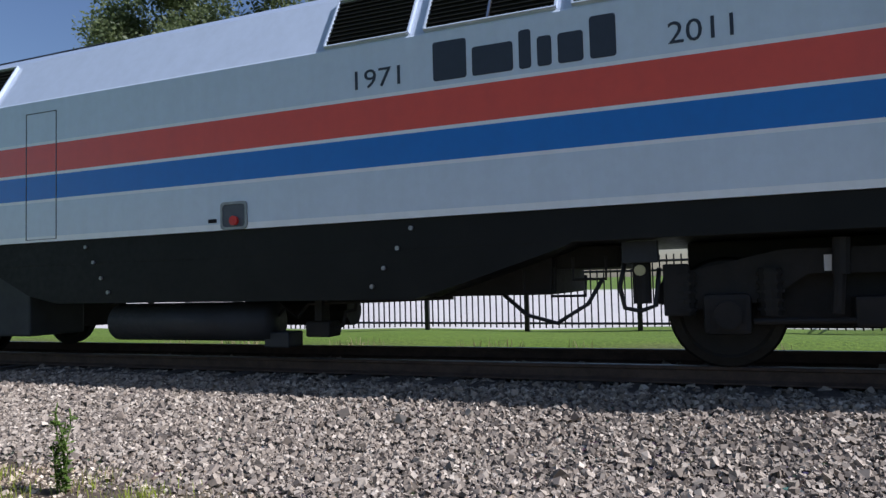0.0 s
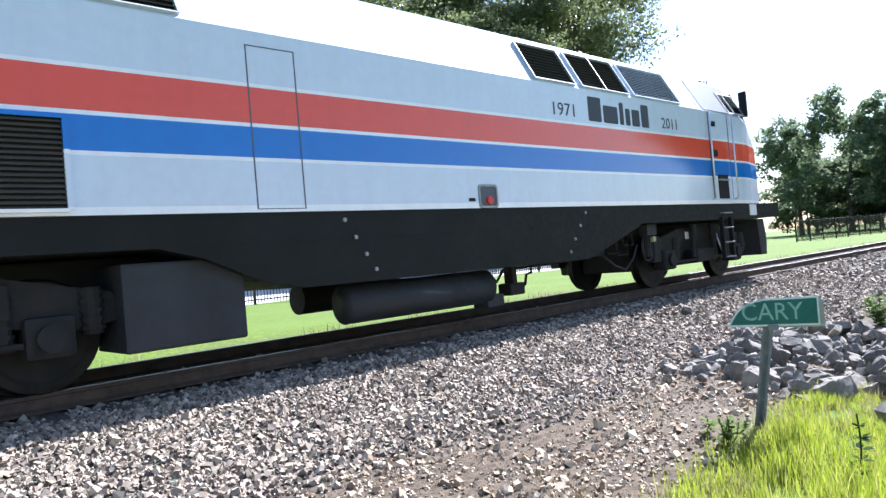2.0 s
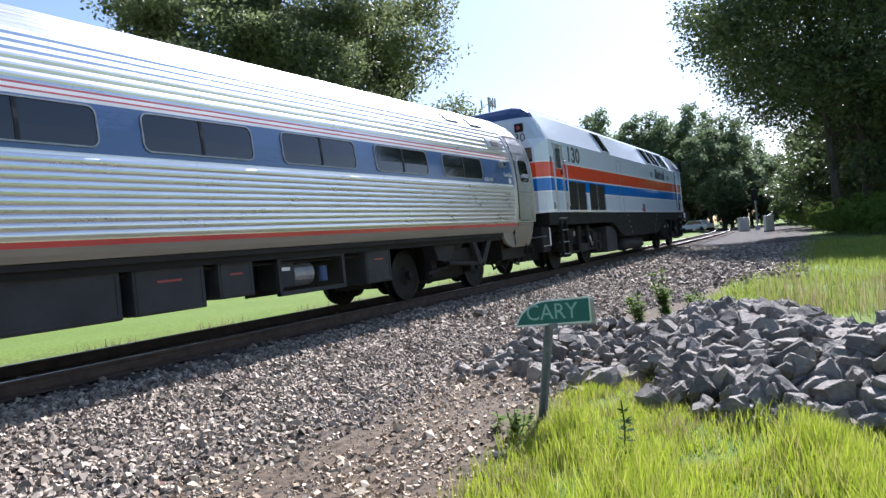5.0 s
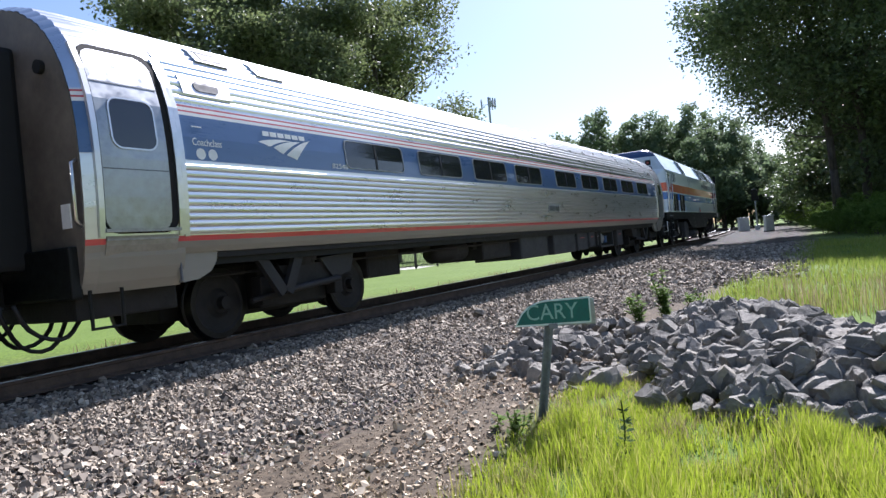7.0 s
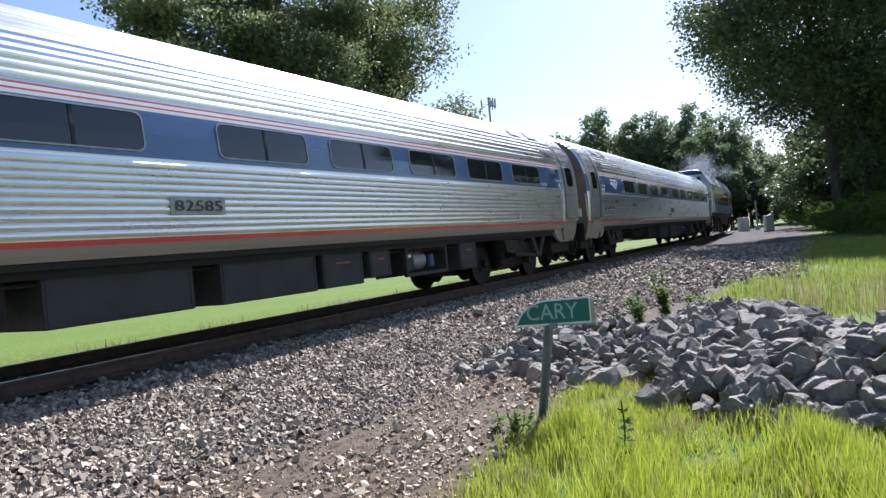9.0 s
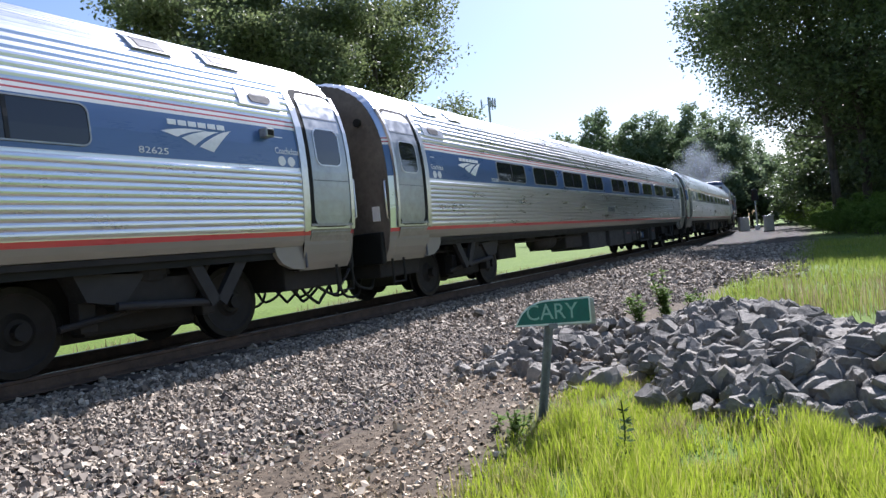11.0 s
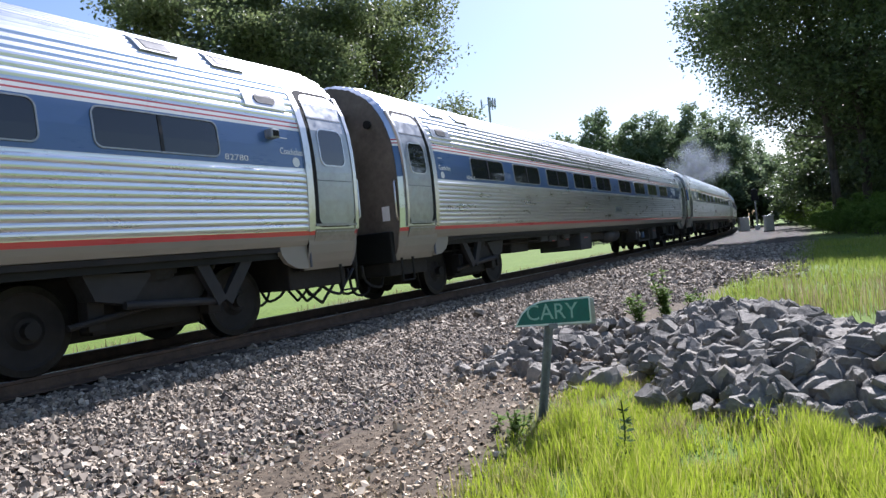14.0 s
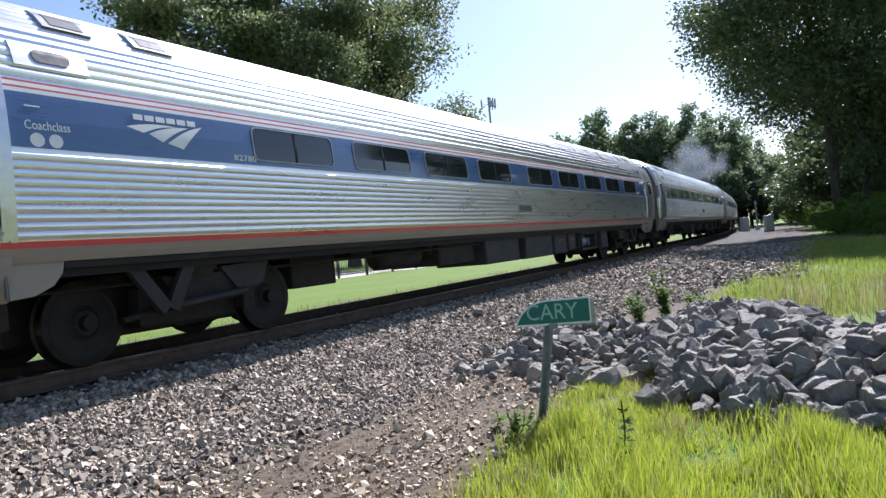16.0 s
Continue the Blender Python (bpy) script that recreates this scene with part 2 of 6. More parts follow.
BLADE = varied("grass_blade", [(0.246, 0.322, 0.023), (0.321, 0.402, 0.028), (0.397, 0.465, 0.049), (0.189, 0.251, 0.025), (0.444, 0.393, 0.139), (0.341, 0.420, 0.032)], 0.5, 0, 0, True, 0.3, 0.45)
SMOKE = varied("exhaust_haze", [(0.3762, 0.4220, 0.4937), (0.4446, 0.4900, 0.5569)], 1.0, 0, 0, True, 0.0, 0.5)
_haze = SMOKE.node_tree
_clear = _haze.nodes.new("ShaderNodeBsdfTransparent")
_blend = _haze.nodes.new("ShaderNodeMixShader")
_blend.inputs[0].default_value = 0.085
_out = _haze.nodes["Material Output"].inputs[0]
_lit = _out.links[0].from_socket
_haze.links.new(_clear.outputs[0], _blend.inputs[1])
_haze.links.new(_lit, _blend.inputs[2])
_haze.links.new(_blend.outputs[0], _out)
MEADOW = varied("meadow_blade", [(0.189, 0.258, 0.043), (0.249, 0.318, 0.052), (0.290, 0.310, 0.090), (0.215, 0.267, 0.043), (0.284, 0.344, 0.060)], 0.55, 0, 0, True, 0.25, 0.45)
DRY = varied("dry_stalk", [(0.24, 0.19, 0.10), (0.14, 0.13, 0.055), (0.32, 0.25, 0.14), (0.42, 0.34, 0.20)], 0.8, 0, 0, True, 0.2, 0.3)
LITTER = varied("dry_litter", [(0.075, 0.058, 0.038), (0.14, 0.105, 0.07), (0.035, 0.028, 0.020), (0.22, 0.17, 0.11), (0.10, 0.055, 0.035)], 0.85, 0, 0, True, 0.15, 0.2)


# ---- mesh helpers ----
def part(name, bm, material, parent=None, label="", smooth=False):
    me = bpy.data.meshes.new(name)
    bmesh.ops.recalc_face_normals(bm, faces=bm.faces)
    bm.to_mesh(me)
    bm.free()
    for p in me.polygons:
        p.use_smooth = smooth
    for m in (material if isinstance(material, (list, tuple)) else [material]):
        me.materials.append(m)
    ob = new(name, me)
    ob.parent = parent
    if label:
        ob["label"] = label
    return ob


def again(ob, parent, m):
    """The same mesh once more, under parent."""
    o = new(ob.name.split(".")[0], ob.data)
    o.parent, o.matrix_basis = parent, m
    return o


def thing(name, label, category, group="", m=None):
    ob = tagged(new(name), label, category, group)
    if m is not None:
        ob.matrix_basis = m
    return ob


def box(x0, x1, y0, y1, z0, z1, bevel=0.0, bm=None):
    bm = bm or bmesh.new()
    r = bmesh.ops.create_cube(bm, size=1.0, matrix=Matrix.Translation(((x0 + x1) / 2, (y0 + y1) / 2, (z0 + z1) / 2)) @ Matrix.Diagonal((abs(x1 - x0), abs(y1 - y0), abs(z1 - z0), 1)))
    if bevel:
        edges = list({e for v in r["verts"] for e in v.link_edges})
        bmesh.ops.bevel(bm, geom=edges, offset=bevel, segments=2, affect="EDGES", profile=0.6)
    return bm


def rod(a, b, r, seg=10, r2=None, bm=None):
    bm = bm or bmesh.new()
    a, b = Vector(a), Vector(b)
    m = Matrix.Translation((a + b) / 2) @ (b - a).to_track_quat("Z", "Y").to_matrix().to_4x4()
    bmesh.ops.create_cone(bm, cap_ends=True, segments=seg, radius1=r, radius2=r if r2 is None else r2, depth=(b - a).length, matrix=m)
    return bm


def pipe(points, r, seg=6, bm=None):
    """One bent tube through the points."""
    bm = bm or bmesh.new()
    pts = [Vector(p) for p in points]
    rows = []
    for i, p in enumerate(pts):
        d = (pts[min(i + 1, len(pts) - 1)] - pts[max(i - 1, 0)]).normalized()
        q = d.to_track_quat("Z", "Y").to_matrix()
        rows.append([bm.verts.new(p + q @ Vector((math.cos(k * 2 * math.pi / seg) * r, math.sin(k * 2 * math.pi / seg) * r, 0))) for k in range(seg)])
    for u, v in zip(rows, rows[1:]):
        best = min(range(seg), key=lambda o: sum((u[k].co - v[(k + o) % seg].co).length for k in range(seg)))
        for k in range(seg):
            bm.faces.new((u[k], u[(k + 1) % seg], v[(k + 1 + best) % seg], v[(k + best) % seg]))
    bm.faces.new(rows[0][::-1]), bm.faces.new(rows[-1])
    return bm


def prism(poly, y0, y1, bm=None):
    """A polygon in x and z, drawn out from y0 to y1."""
    bm = bm or bmesh.new()
    a = [bm.verts.new((x, y0, z)) for x, z in poly]
    b = [bm.verts.new((x, y1, z)) for x, z in poly]
    bm.faces.new(a), bm.faces.new(list(reversed(b)))
    for i in range(len(poly)):
        j = (i + 1) % len(poly)
        bm.faces.new((a[j], a[i], b[i], b[j]))
    return bm


def rounded(w, h, r, seg=4):
    """The outline of a rectangle with round corners, about the middle."""
    out = []
    for cx, cy, s in ((w / 2 - r, h / 2 - r, 0), (-w / 2 + r, h / 2 - r, 90), (-w / 2 + r, -h / 2 + r, 180), (w / 2 - r, -h / 2 + r, 270)):
        for i in range(seg + 1):
            a = radians(s + 90 * i / seg)
            out.append((cx + r * math.cos(a), cy + r * math.sin(a)))
    return out


def ring(outer, inner, y0, y1):
    """A frame between two outlines in x and z, y0 (front) to y1 (back)."""
    bm = bmesh.new()
    rows = [[bm.verts.new((x, y, z)) for x, z in o] for o, y in ((outer, y1), (outer, y0), (inner, y0), (inner, y1))]
    for p, q in zip(rows, rows[1:]):
        for i in range(len(p)):
            j = (i + 1) % len(p)
            bm.faces.new((p[i], p[j], q[j], q[i]))
    return bm


def words(text, size, material, parent, m, name="lettering", thick=0.002, label="", bold=0.0):
    """Raised lettering in the built-in font; it stands in x and z of m, facing -y."""
    cu = bpy.data.curves.new(name, "FONT")
    cu.body, cu.size, cu.extrude, cu.resolution_u = text, size, thick, 3
    cu.offset = bold
    tmp = bpy.data.objects.new(name, cu)
    me = bpy.data.meshes.new_from_object(tmp)
    bpy.data.objects.remove(tmp)
    bpy.data.curves.remove(cu)
    me.materials.append(material)
    ob = new(name, me)
    ob.parent, ob.matrix_basis = parent, m @ pose(0, 0, 0, 90, 0, 0)
    if label:
        ob["label"] = label
    return ob


def fit_words(text, x0, x1, z0, z1, y, material, parent, tilt=0.0, **more):
    """Lettering drawn to the box x0..x1, z0..z1 on the plane y."""
    ob = words(text, 1.0, material, parent, Matrix.Identity(4), **more)
    co = np.array([v.co[:] for v in ob.data.vertices])
    lo, hi = co.min(0), co.max(0)
    s = Matrix.Diagonal(((x1 - x0) / (hi[0] - lo[0]), (z1 - z0) / (hi[1] - lo[1]), 1, 1))
    ob.data.transform(s @ Matrix.Translation((-lo[0], -lo[1], 0)))
    ob.matrix_basis = pose(x0, y, z0, 90 + tilt, 0, 0)
    return ob


def cloud_mesh(name, verts, faces, material, kind_label, category):
    me = bpy.data.meshes.new(name)
    me.from_pydata(verts, [], faces) if not isinstance(verts, np.ndarray) else None
    if isinstance(verts, np.ndarray):
        n, f = len(verts), len(faces)
        k = faces.shape[1]
        me.vertices.add(n), me.loops.add(f * k), me.polygons.add(f)
        me.vertices.foreach_set("co", verts.astype(np.float32).ravel())
        me.loops.foreach_set("vertex_index", faces.astype(np.int32).ravel())
        me.polygons.foreach_set("loop_start", np.arange(0, f * k, k, dtype=np.int32))
        me.polygons.foreach_set("use_smooth", np.zeros(f, bool))
        me.update(calc_edges=True)
    me.materials.append(material)
    ob = new(name, me)
    if kind_label:
        tagged(ob, kind_label, category, kind="stuff")
    return ob


# ---- the track's line ----
K0, K1, OFFSET = 0.000836, 2.196e-5, 7.844
_s = np.linspace(-120, 200, 3201)
_th = K0 * _s + K1 * np.where(_s > 0, _s ** 2, 0) / 2
_dx, _dy = np.cos(_th), np.sin(_th)
_cx = np.concatenate([[0], np.cumsum((_dx[1:] + _dx[:-1]) * 0.05)])
_cy = np.concatenate([[0], np.cumsum((_dy[1:] + _dy[:-1]) * 0.05)])
_cx, _cy = _cx - np.interp(0, _s, _cx), _cy - np.interp(0, _s, _cy) + OFFSET


def track_at(s):
    """x, y and heading of the track's middle, s metres along."""
    return float(np.interp(s, _s, _cx)), float(np.interp(s, _s, _cy)), float(np.interp(s, _s, _th))


def beside(s, d, z=0.0):
    x, y, h = track_at(s)
    return x - d * math.sin(h), y + d * math.cos(h), z


def offset_of(x, y):
    """Distance to the left of the track's middle (arrays too)."""
    s = np.interp(x, _cx, _s)
    return (y - np.interp(s, _s, _cy)) * np.cos(np.interp(s, _s, _th))


PROFILE_D = [-400, -60, -30, -10, -5.2, -4.0, -3.0, -2.0, -1.45, 1.45, 1.9, 2.2, 2.7, 4.0, 12, 40, 400]
PROFILE_Z = [0.6, 0.2, -0.35, -0.62, -0.60, -0.55, -0.46, -0.31, -0.215, -0.22, -0.27, -0.22, -0.06, -0.05, -0.03, 0.05, 0.8]


def height(x, y):
    x, y = np.asarray(x, float), np.asarray(y, float)
    z = np.interp(offset_of(x, y), PROFILE_D, PROFILE_Z)
    far = np.clip((x - 18) / 30, 0, 1)
    d = offset_of(x, y)
    z = z + far * 0.35 * np.clip((-d - 2.0) / 3.0, 0, 1) * (d < 0)
    return z + 0.02 * np.sin(x * 1.3 + y * 0.7) * (np.abs(d) > 3) + 0.015 * np.sin(y * 2.1 - x * 0.6) * (np.abs(d) > 3)


# ---- ground ----
def axis(lo, hi, near_lo, near_hi, step, grow=1.22):
    """Places along one axis: even steps in the middle, growing outward."""
    mid = list(np.arange(near_lo, near_hi + 1e-6, step))
    out, d, v = [], step, near_hi
    while v < hi:
        d *= grow
        v += d
        out.append(min(v, hi))
    low, d, v = [], step, near_lo
    while v > lo:
        d *= grow
        v -= d
        low.append(max(v, lo))
    return np.array(low[::-1] + mid + out)


def soft_step(v, a, b):
    t = np.clip((v - a) / (b - a), 0, 1)
    return t * t * (3 - 2 * t)


def wobble(x, y, f=0.8):
    return np.sin(x * f + 1.3 * np.sin(y * f * 1.7)) * 0.5 + np.sin(y * f * 1.9 - x * f * 0.7 + 2) * 0.5


def cover_of(x, y):
    """Shares of crushed stone, grass and pale paving."""
    d = offset_of(x, y) + 0.18 * wobble(x, y, 1.4)
    gravel_edge = -3.7 - 1.0 * soft_step(x, 9, 15)
    stone = soft_step(d, gravel_edge - 0.5, gravel_edge + 0.3) * (1 - soft_step(d, 1.9, 2.3))
    road = soft_step(x, 16, 20) * soft_step(d, -7.8, -5.6) * (1 - soft_step(d, gravel_edge - 0.5, gravel_edge))
    stone = np.maximum(stone, road * 0.85)
    lawn = soft_step(d, 2.0, 2.5)
    w = wobble(x, y, 0.9) * 0.35
    near = soft_step(-(y + 0.5 * w - 0.2 * np.clip(x - 3.9, -3, 1.6)), -2.28, -1.80) * soft_step(x + w, 1.6, 2.6)
    bank = soft_step(x + w, 11.5, 13) * soft_step(-y + w, -2.6, -2.0)
    left = soft_step(-(y + w), -3.2, -2.6) * soft_step(-x, 5, 7)
    grass = np.maximum.reduce([lawn, near, bank, left, soft_step(-d, 5.8, 8.8) * soft_step(x, 9, 12)])
    grass = grass * (1 - road)
    lot = ((((x < 2.2) & (y > 12.5)) | ((y > 22.6 - 0.06 * x) & (x < 34))) & (y < 46) & (x > -60)).astype(float)
    return stone, grass, lot


def ground():
    xs, ys = axis(-900, 1500, -16, 48, 0.35), axis(-900, 1500, -4, 32, 0.25)
    X, Y = np.meshgrid(xs, ys)
    Z = height(X, Y)
    verts = np.stack([X, Y, Z], -1).reshape(-1, 3)
    nx = len(xs)
    i = (np.arange(len(ys) - 1)[:, None] * nx + np.arange(nx - 1)[None, :]).ravel()
    faces = np.stack([i, i + 1, i + nx + 1, i + nx], 1)
    ob = cloud_mesh("ground", verts, faces, GROUND, "", "")
    r, g, b = cover_of(verts[:, 0], verts[:, 1])
    att = ob.data.color_attributes.new("cover", "FLOAT_COLOR", "POINT")
    att.data.foreach_set("color", np.stack([r, g, b, np.ones_like(r)], 1).astype(np.float32).ravel())
    ob.data.polygons.foreach_set("use_smooth", np.ones(len(faces), bool))
    tagged(ob, "gravel, bare dirt and mown grass beside the track", "ground", kind="structure")


ground()
RNG = np.random.default_rng(7)
CUBE = np.array([[-1, -1, -1], [1, -1, -1], [1, 1, -1], [-1, 1, -1], [-1, -1, 1], [1, -1, 1], [1, 1, 1], [-1, 1, 1]], float)
CUBE_F = np.array([[0, 3, 2, 1], [4, 5, 6, 7], [0, 1, 5, 4], [1, 2, 6, 5], [2, 3, 7, 6], [3, 0, 4, 7]])


def turns(n):
    q = RNG.normal(size=(n, 4))
    q /= np.linalg.norm(q, axis=1)[:, None]
    w, x, y, z = q.T
    return np.stack([np.stack([1 - 2 * (y * y + z * z), 2 * (x * y - z * w), 2 * (x * z + y * w)], -1),
                     np.stack([2 * (x * y + z * w), 1 - 2 * (x * x + z * z), 2 * (y * z - x * w)], -1),
                     np.stack([2 * (x * z - y * w), 2 * (y * z + x * w), 1 - 2 * (x * x + y * y)], -1)], 1)


def upright(m):
    """Turns that keep the open side of each lump below."""
    m = m.copy()
    m[m[:, 2, 2] < 0] *= -1
    bad = np.linalg.det(m) < 0
    m[bad, :, 0] *= -1
    return m


def chips(name, places, sizes, material, label):
    """Crushed stones: skewed six-sided lumps."""
    n = len(places)
    v = CUBE[None] * (1 + RNG.uniform(-0.40, 0.25, (n, 8, 3))) * RNG.uniform(0.7, 1.1, (n, 1, 3))
    v = np.einsum("nij,nkj->nki", upright(turns(n)), v) * (sizes[:, None, None] / 2)
    v += places[:, None, :]
    f = (CUBE_F[1:][None] + (np.arange(n) * 8)[:, None, None]).reshape(-1, 4)
    return cloud_mesh(name, v.reshape(-1, 3), f, material, label, "gravel")


def scatter_ballast():
    def band(s0, s1, d0, d1, per_m2, size):
        n = int((s1 - s0) * (d1 - d0) * per_m2)
        s, d = RNG.uniform(s0, s1, n), RNG.uniform(d0, d1, n)
        x, y, h = np.interp(s, _s, _cx), np.interp(s, _s, _cy), np.interp(s, _s, _th)
        x, y = x - d * np.sin(h), y + d * np.cos(h)
        keep = RNG.uniform(size=n) < cover_of(x, y)[0] * (1 - cover_of(x, y)[1])
        x, y = x[keep], y[keep]
        sz = size * RNG.lognormal(0, 0.28, len(x))
        z = height(x, y) + sz * RNG.uniform(-0.25, 0.55, len(x))
        return np.stack([x, y, z], 1), sz

    rows = [band(-9, 9, -5.2, -0.85, 1750, 0.029), band(9, 17, -6, -0.85, 900, 0.036), band(17, 36, -7, -0.85, 260, 0.058), band(-9, 20, 0.85, 2.2, 120, 0.05), band(-8, 22, -0.6, 0.6, 60, 0.06)]
    chips("ballast", np.concatenate([r[0] for r in rows]), np.concatenate([r[1] for r in rows]), STONE, "grey crushed stone ballast sloping from the track")


def scatter_pebbles():
    n = 150000
    x, y = RNG.uniform(-7.5, 10.5, n), RNG.uniform(-3.0, 5.2, n)
    st, gr, _ = cover_of(x, y)
    keep = RNG.uniform(size=n) < (1 - gr) * (1 - st) * (0.55 + 0.45 * wobble(x, y, 2.3)) * soft_step(y, -3.0, 1.6) * soft_step(x, -7.5, -5.0)
    x, y = x[keep], y[keep]
    sz = 0.0145 * RNG.lognormal(0, 0.5, len(x))
    px, py = clumped(420, 1.2, 8.2, 1.6, 4.9, 22, 0.15)
    bare = cover_of(px, py)[1] < 0.4
    px, py = px[bare], py[bare]
    psz = RNG.uniform(0.025, 0.060, len(px))
    x, y, sz = np.concatenate([x, px]), np.concatenate([y, py]), np.concatenate([sz, psz])
    chips("pebbles", np.stack([x, y, height(x, y) + sz * 0.15], 1), sz, PEBBLE, "small loose pebbles on the bare dirt")


def blades(name, places, tall, wide, material, label, lean=0.35):
    """Grass: bent tapered blades of three faces."""
    n = len(places)
    a = RNG.uniform(0, 2 * np.pi, n)
    side = np.stack([np.cos(a), np.sin(a), np.zeros(n)], 1) * (wide[:, None] / 2)
    b = RNG.uniform(0, 2 * np.pi, n)
    bend = np.stack([np.cos(b), np.sin(b), np.zeros(n)], 1) * (tall * RNG.uniform(0.1, 1.0, n) * lean)[:, None]
    up = np.stack([np.zeros(n), np.zeros(n), tall], 1)
    rows = []
    for f, w in ((0.0, 1.0), (0.4, 0.85), (0.75, 0.55), (1.0, 0.08)):
        mid = places + up * (f - 0.12 * f * f) + bend * f * f
        rows += [mid - side * w, mid + side * w]
    v = np.stack(rows, 1).reshape(-1, 3)
    base = np.array([[0, 1, 3, 2], [2, 3, 5, 4], [4, 5, 7, 6]])
    f = (base[None] + (np.arange(n) * 8)[:, None, None]).reshape(-1, 4)
    return cloud_mesh(name, v, f, material, label, "grass")


def on_ground(x, y):
    return np.stack([x, y, height(x, y) - 0.01], 1)


def clumped(n, x0, x1, y0, y1, clumps, spread):
    cx, cy = RNG.uniform(x0, x1, clumps), RNG.uniform(y0, y1, clumps)
    k = RNG.integers(0, clumps, n)
    return cx[k] + RNG.normal(0, spread, n), cy[k] + RNG.normal(0, spread, n)


def grasses():
    x, y = clumped(84000, 1.8, 7.2, -1.6, 2.4, 760, 0.085)
    keep = (RNG.uniform(size=len(x)) < cover_of(x, y)[1] * (0.60 + 0.40 * soft_step(wobble(x, y, 2.1) - 0.25 * soft_step(x - y, 4.6, 6.0), -0.62, 0.05))) & (np.hypot(x, y) > 1.5)
    x, y = x[keep], y[keep]
    tall = RNG.uniform(0.09, 0.38, len(x)) * (0.80 + 0.42 * wobble(x, y, 2.6)) * (1 - 0.6 * soft_step(x + 0.25 * wobble(x, y, 1.7), 4.3, 5.5))
    blades("tall_grass", on_ground(x, y), tall, RNG.uniform(0.004, 0.009, len(x)), BLADE, "bright yellow-green grass in front of the rocks")
    x, y = clumped(9000, 1.8, 6.6, -1.6, 2.7, 260, 0.10)
    keep = (RNG.uniform(size=len(x)) < cover_of(x, y)[1]) & (np.hypot(x, y) > 1.5)
    x, y = x[keep], y[keep]
    blades("dead_grass", on_ground(x, y), RNG.uniform(0.05, 0.20, len(x)), RNG.uniform(0.003, 0.007, len(x)), DRY, "brown dead blades among the green grass", 0.8)
    x, y = clumped(60000, 11, 34, -9, 2.6, 900, 0.34)
    keep = RNG.uniform(size=len(x)) < cover_of(x, y)[1]
    x, y = x[keep], y[keep]
    blades("meadow_grass", on_ground(x, y), RNG.uniform(0.06, 0.24, len(x)), RNG.uniform(0.010, 0.022, len(x)), MEADOW, "sunlit green meadow grass behind the rock pile")
    x, y = clumped(1300, 10.5, 15, -5, 1.6, 60, 0.30)
    blades("dry_weeds", on_ground(x, y), RNG.uniform(0.3, 0.75, len(x)), RNG.uniform(0.006, 0.014, len(x)), DRY, "dry brown weed stalks at the meadow's edge", 0.2)
    s = RNG.uniform(-10, 40, 5200)
    d = RNG.choice([1.0, 2.2], 5200, p=[0.35, 0.65]) + RNG.normal(0, 0.10, 5200)
    p = np.array([beside(a, b) for a, b in zip(s, d)])
    keep = wobble(p[:, 0], p[:, 1] * 0, 3.1) > 0.05
    x, y = p[keep, 0], p[keep, 1]
    blades("track_weeds", on_ground(x, y), RNG.uniform(0.06, 0.24, len(x)), RNG.uniform(0.006, 0.016, len(x)), DRY, "thin weeds growing along the far rail")
    x, y = clumped(6500, -3.6, -0.7, 2.9, 3.75, 75, 0.10)
    blades("straw_grass", on_ground(x, y), RNG.uniform(0.03, 0.13, len(x)), RNG.uniform(0.003, 0.006, len(x)), DRY, "tufts of straw-coloured dry grass by the gravel", 0.8)
    x, y = clumped(2600, -4.5, 3.5, 1.6, 2.9, 70, 0.11)
    blades("dry_grass", on_ground(x, y), RNG.uniform(0.03, 0.12, len(x)), RNG.uniform(0.003, 0.007, len(x)), DRY, "straw-coloured dead grass on the dirt", 0.9)
    x, y = clumped(26000, -5, 9.5, 1.0, 5.0, 420, 0.20)
    bare = (cover_of(x, y)[1] < 0.5) & (cover_of(x, y)[0] < 0.6)
    x, y = x[bare], y[bare]
    blades("dirt_litter", on_ground(x, y), RNG.uniform(0.010, 0.045, len(x)), RNG.uniform(0.003, 0.007, len(x)), LITTER, "dead stalks and brown litter on the bare dirt", 2.2)
    x, y = clumped(3000, -9, -3, 2.4, 3.9, 40, 0.12)
    keep = RNG.uniform(size=len(x)) < 0.8
    blades("edge_grass", on_ground(x[keep], y[keep]), RNG.uniform(0.04, 0.16, keep.sum()), RNG.uniform(0.004, 0.009, keep.sum()), BLADE, "sparse grass tufts on the dry dirt")


# ---- track ----
def sweep(name, profile, s0, s1, d, material, parent, step=1.0):
    """A profile in offset and height, drawn along the track."""
    bm = bmesh.new()
    rows = []
    for s in np.arange(s0, s1 + 1e-6, step):
        rows.append([bm.verts.new(beside(s, d + a, z)) for a, z in profile])
    for p, q in zip(rows, rows[1:]):
        for i in range(len(p)):
            j = (i + 1) % len(p)
            bm.faces.new((p[i], p[j], q[j], q[i]))
    bm.faces.new(rows[0]), bm.faces.new(rows[-1][::-1])
    return part(name, bm, material, parent)


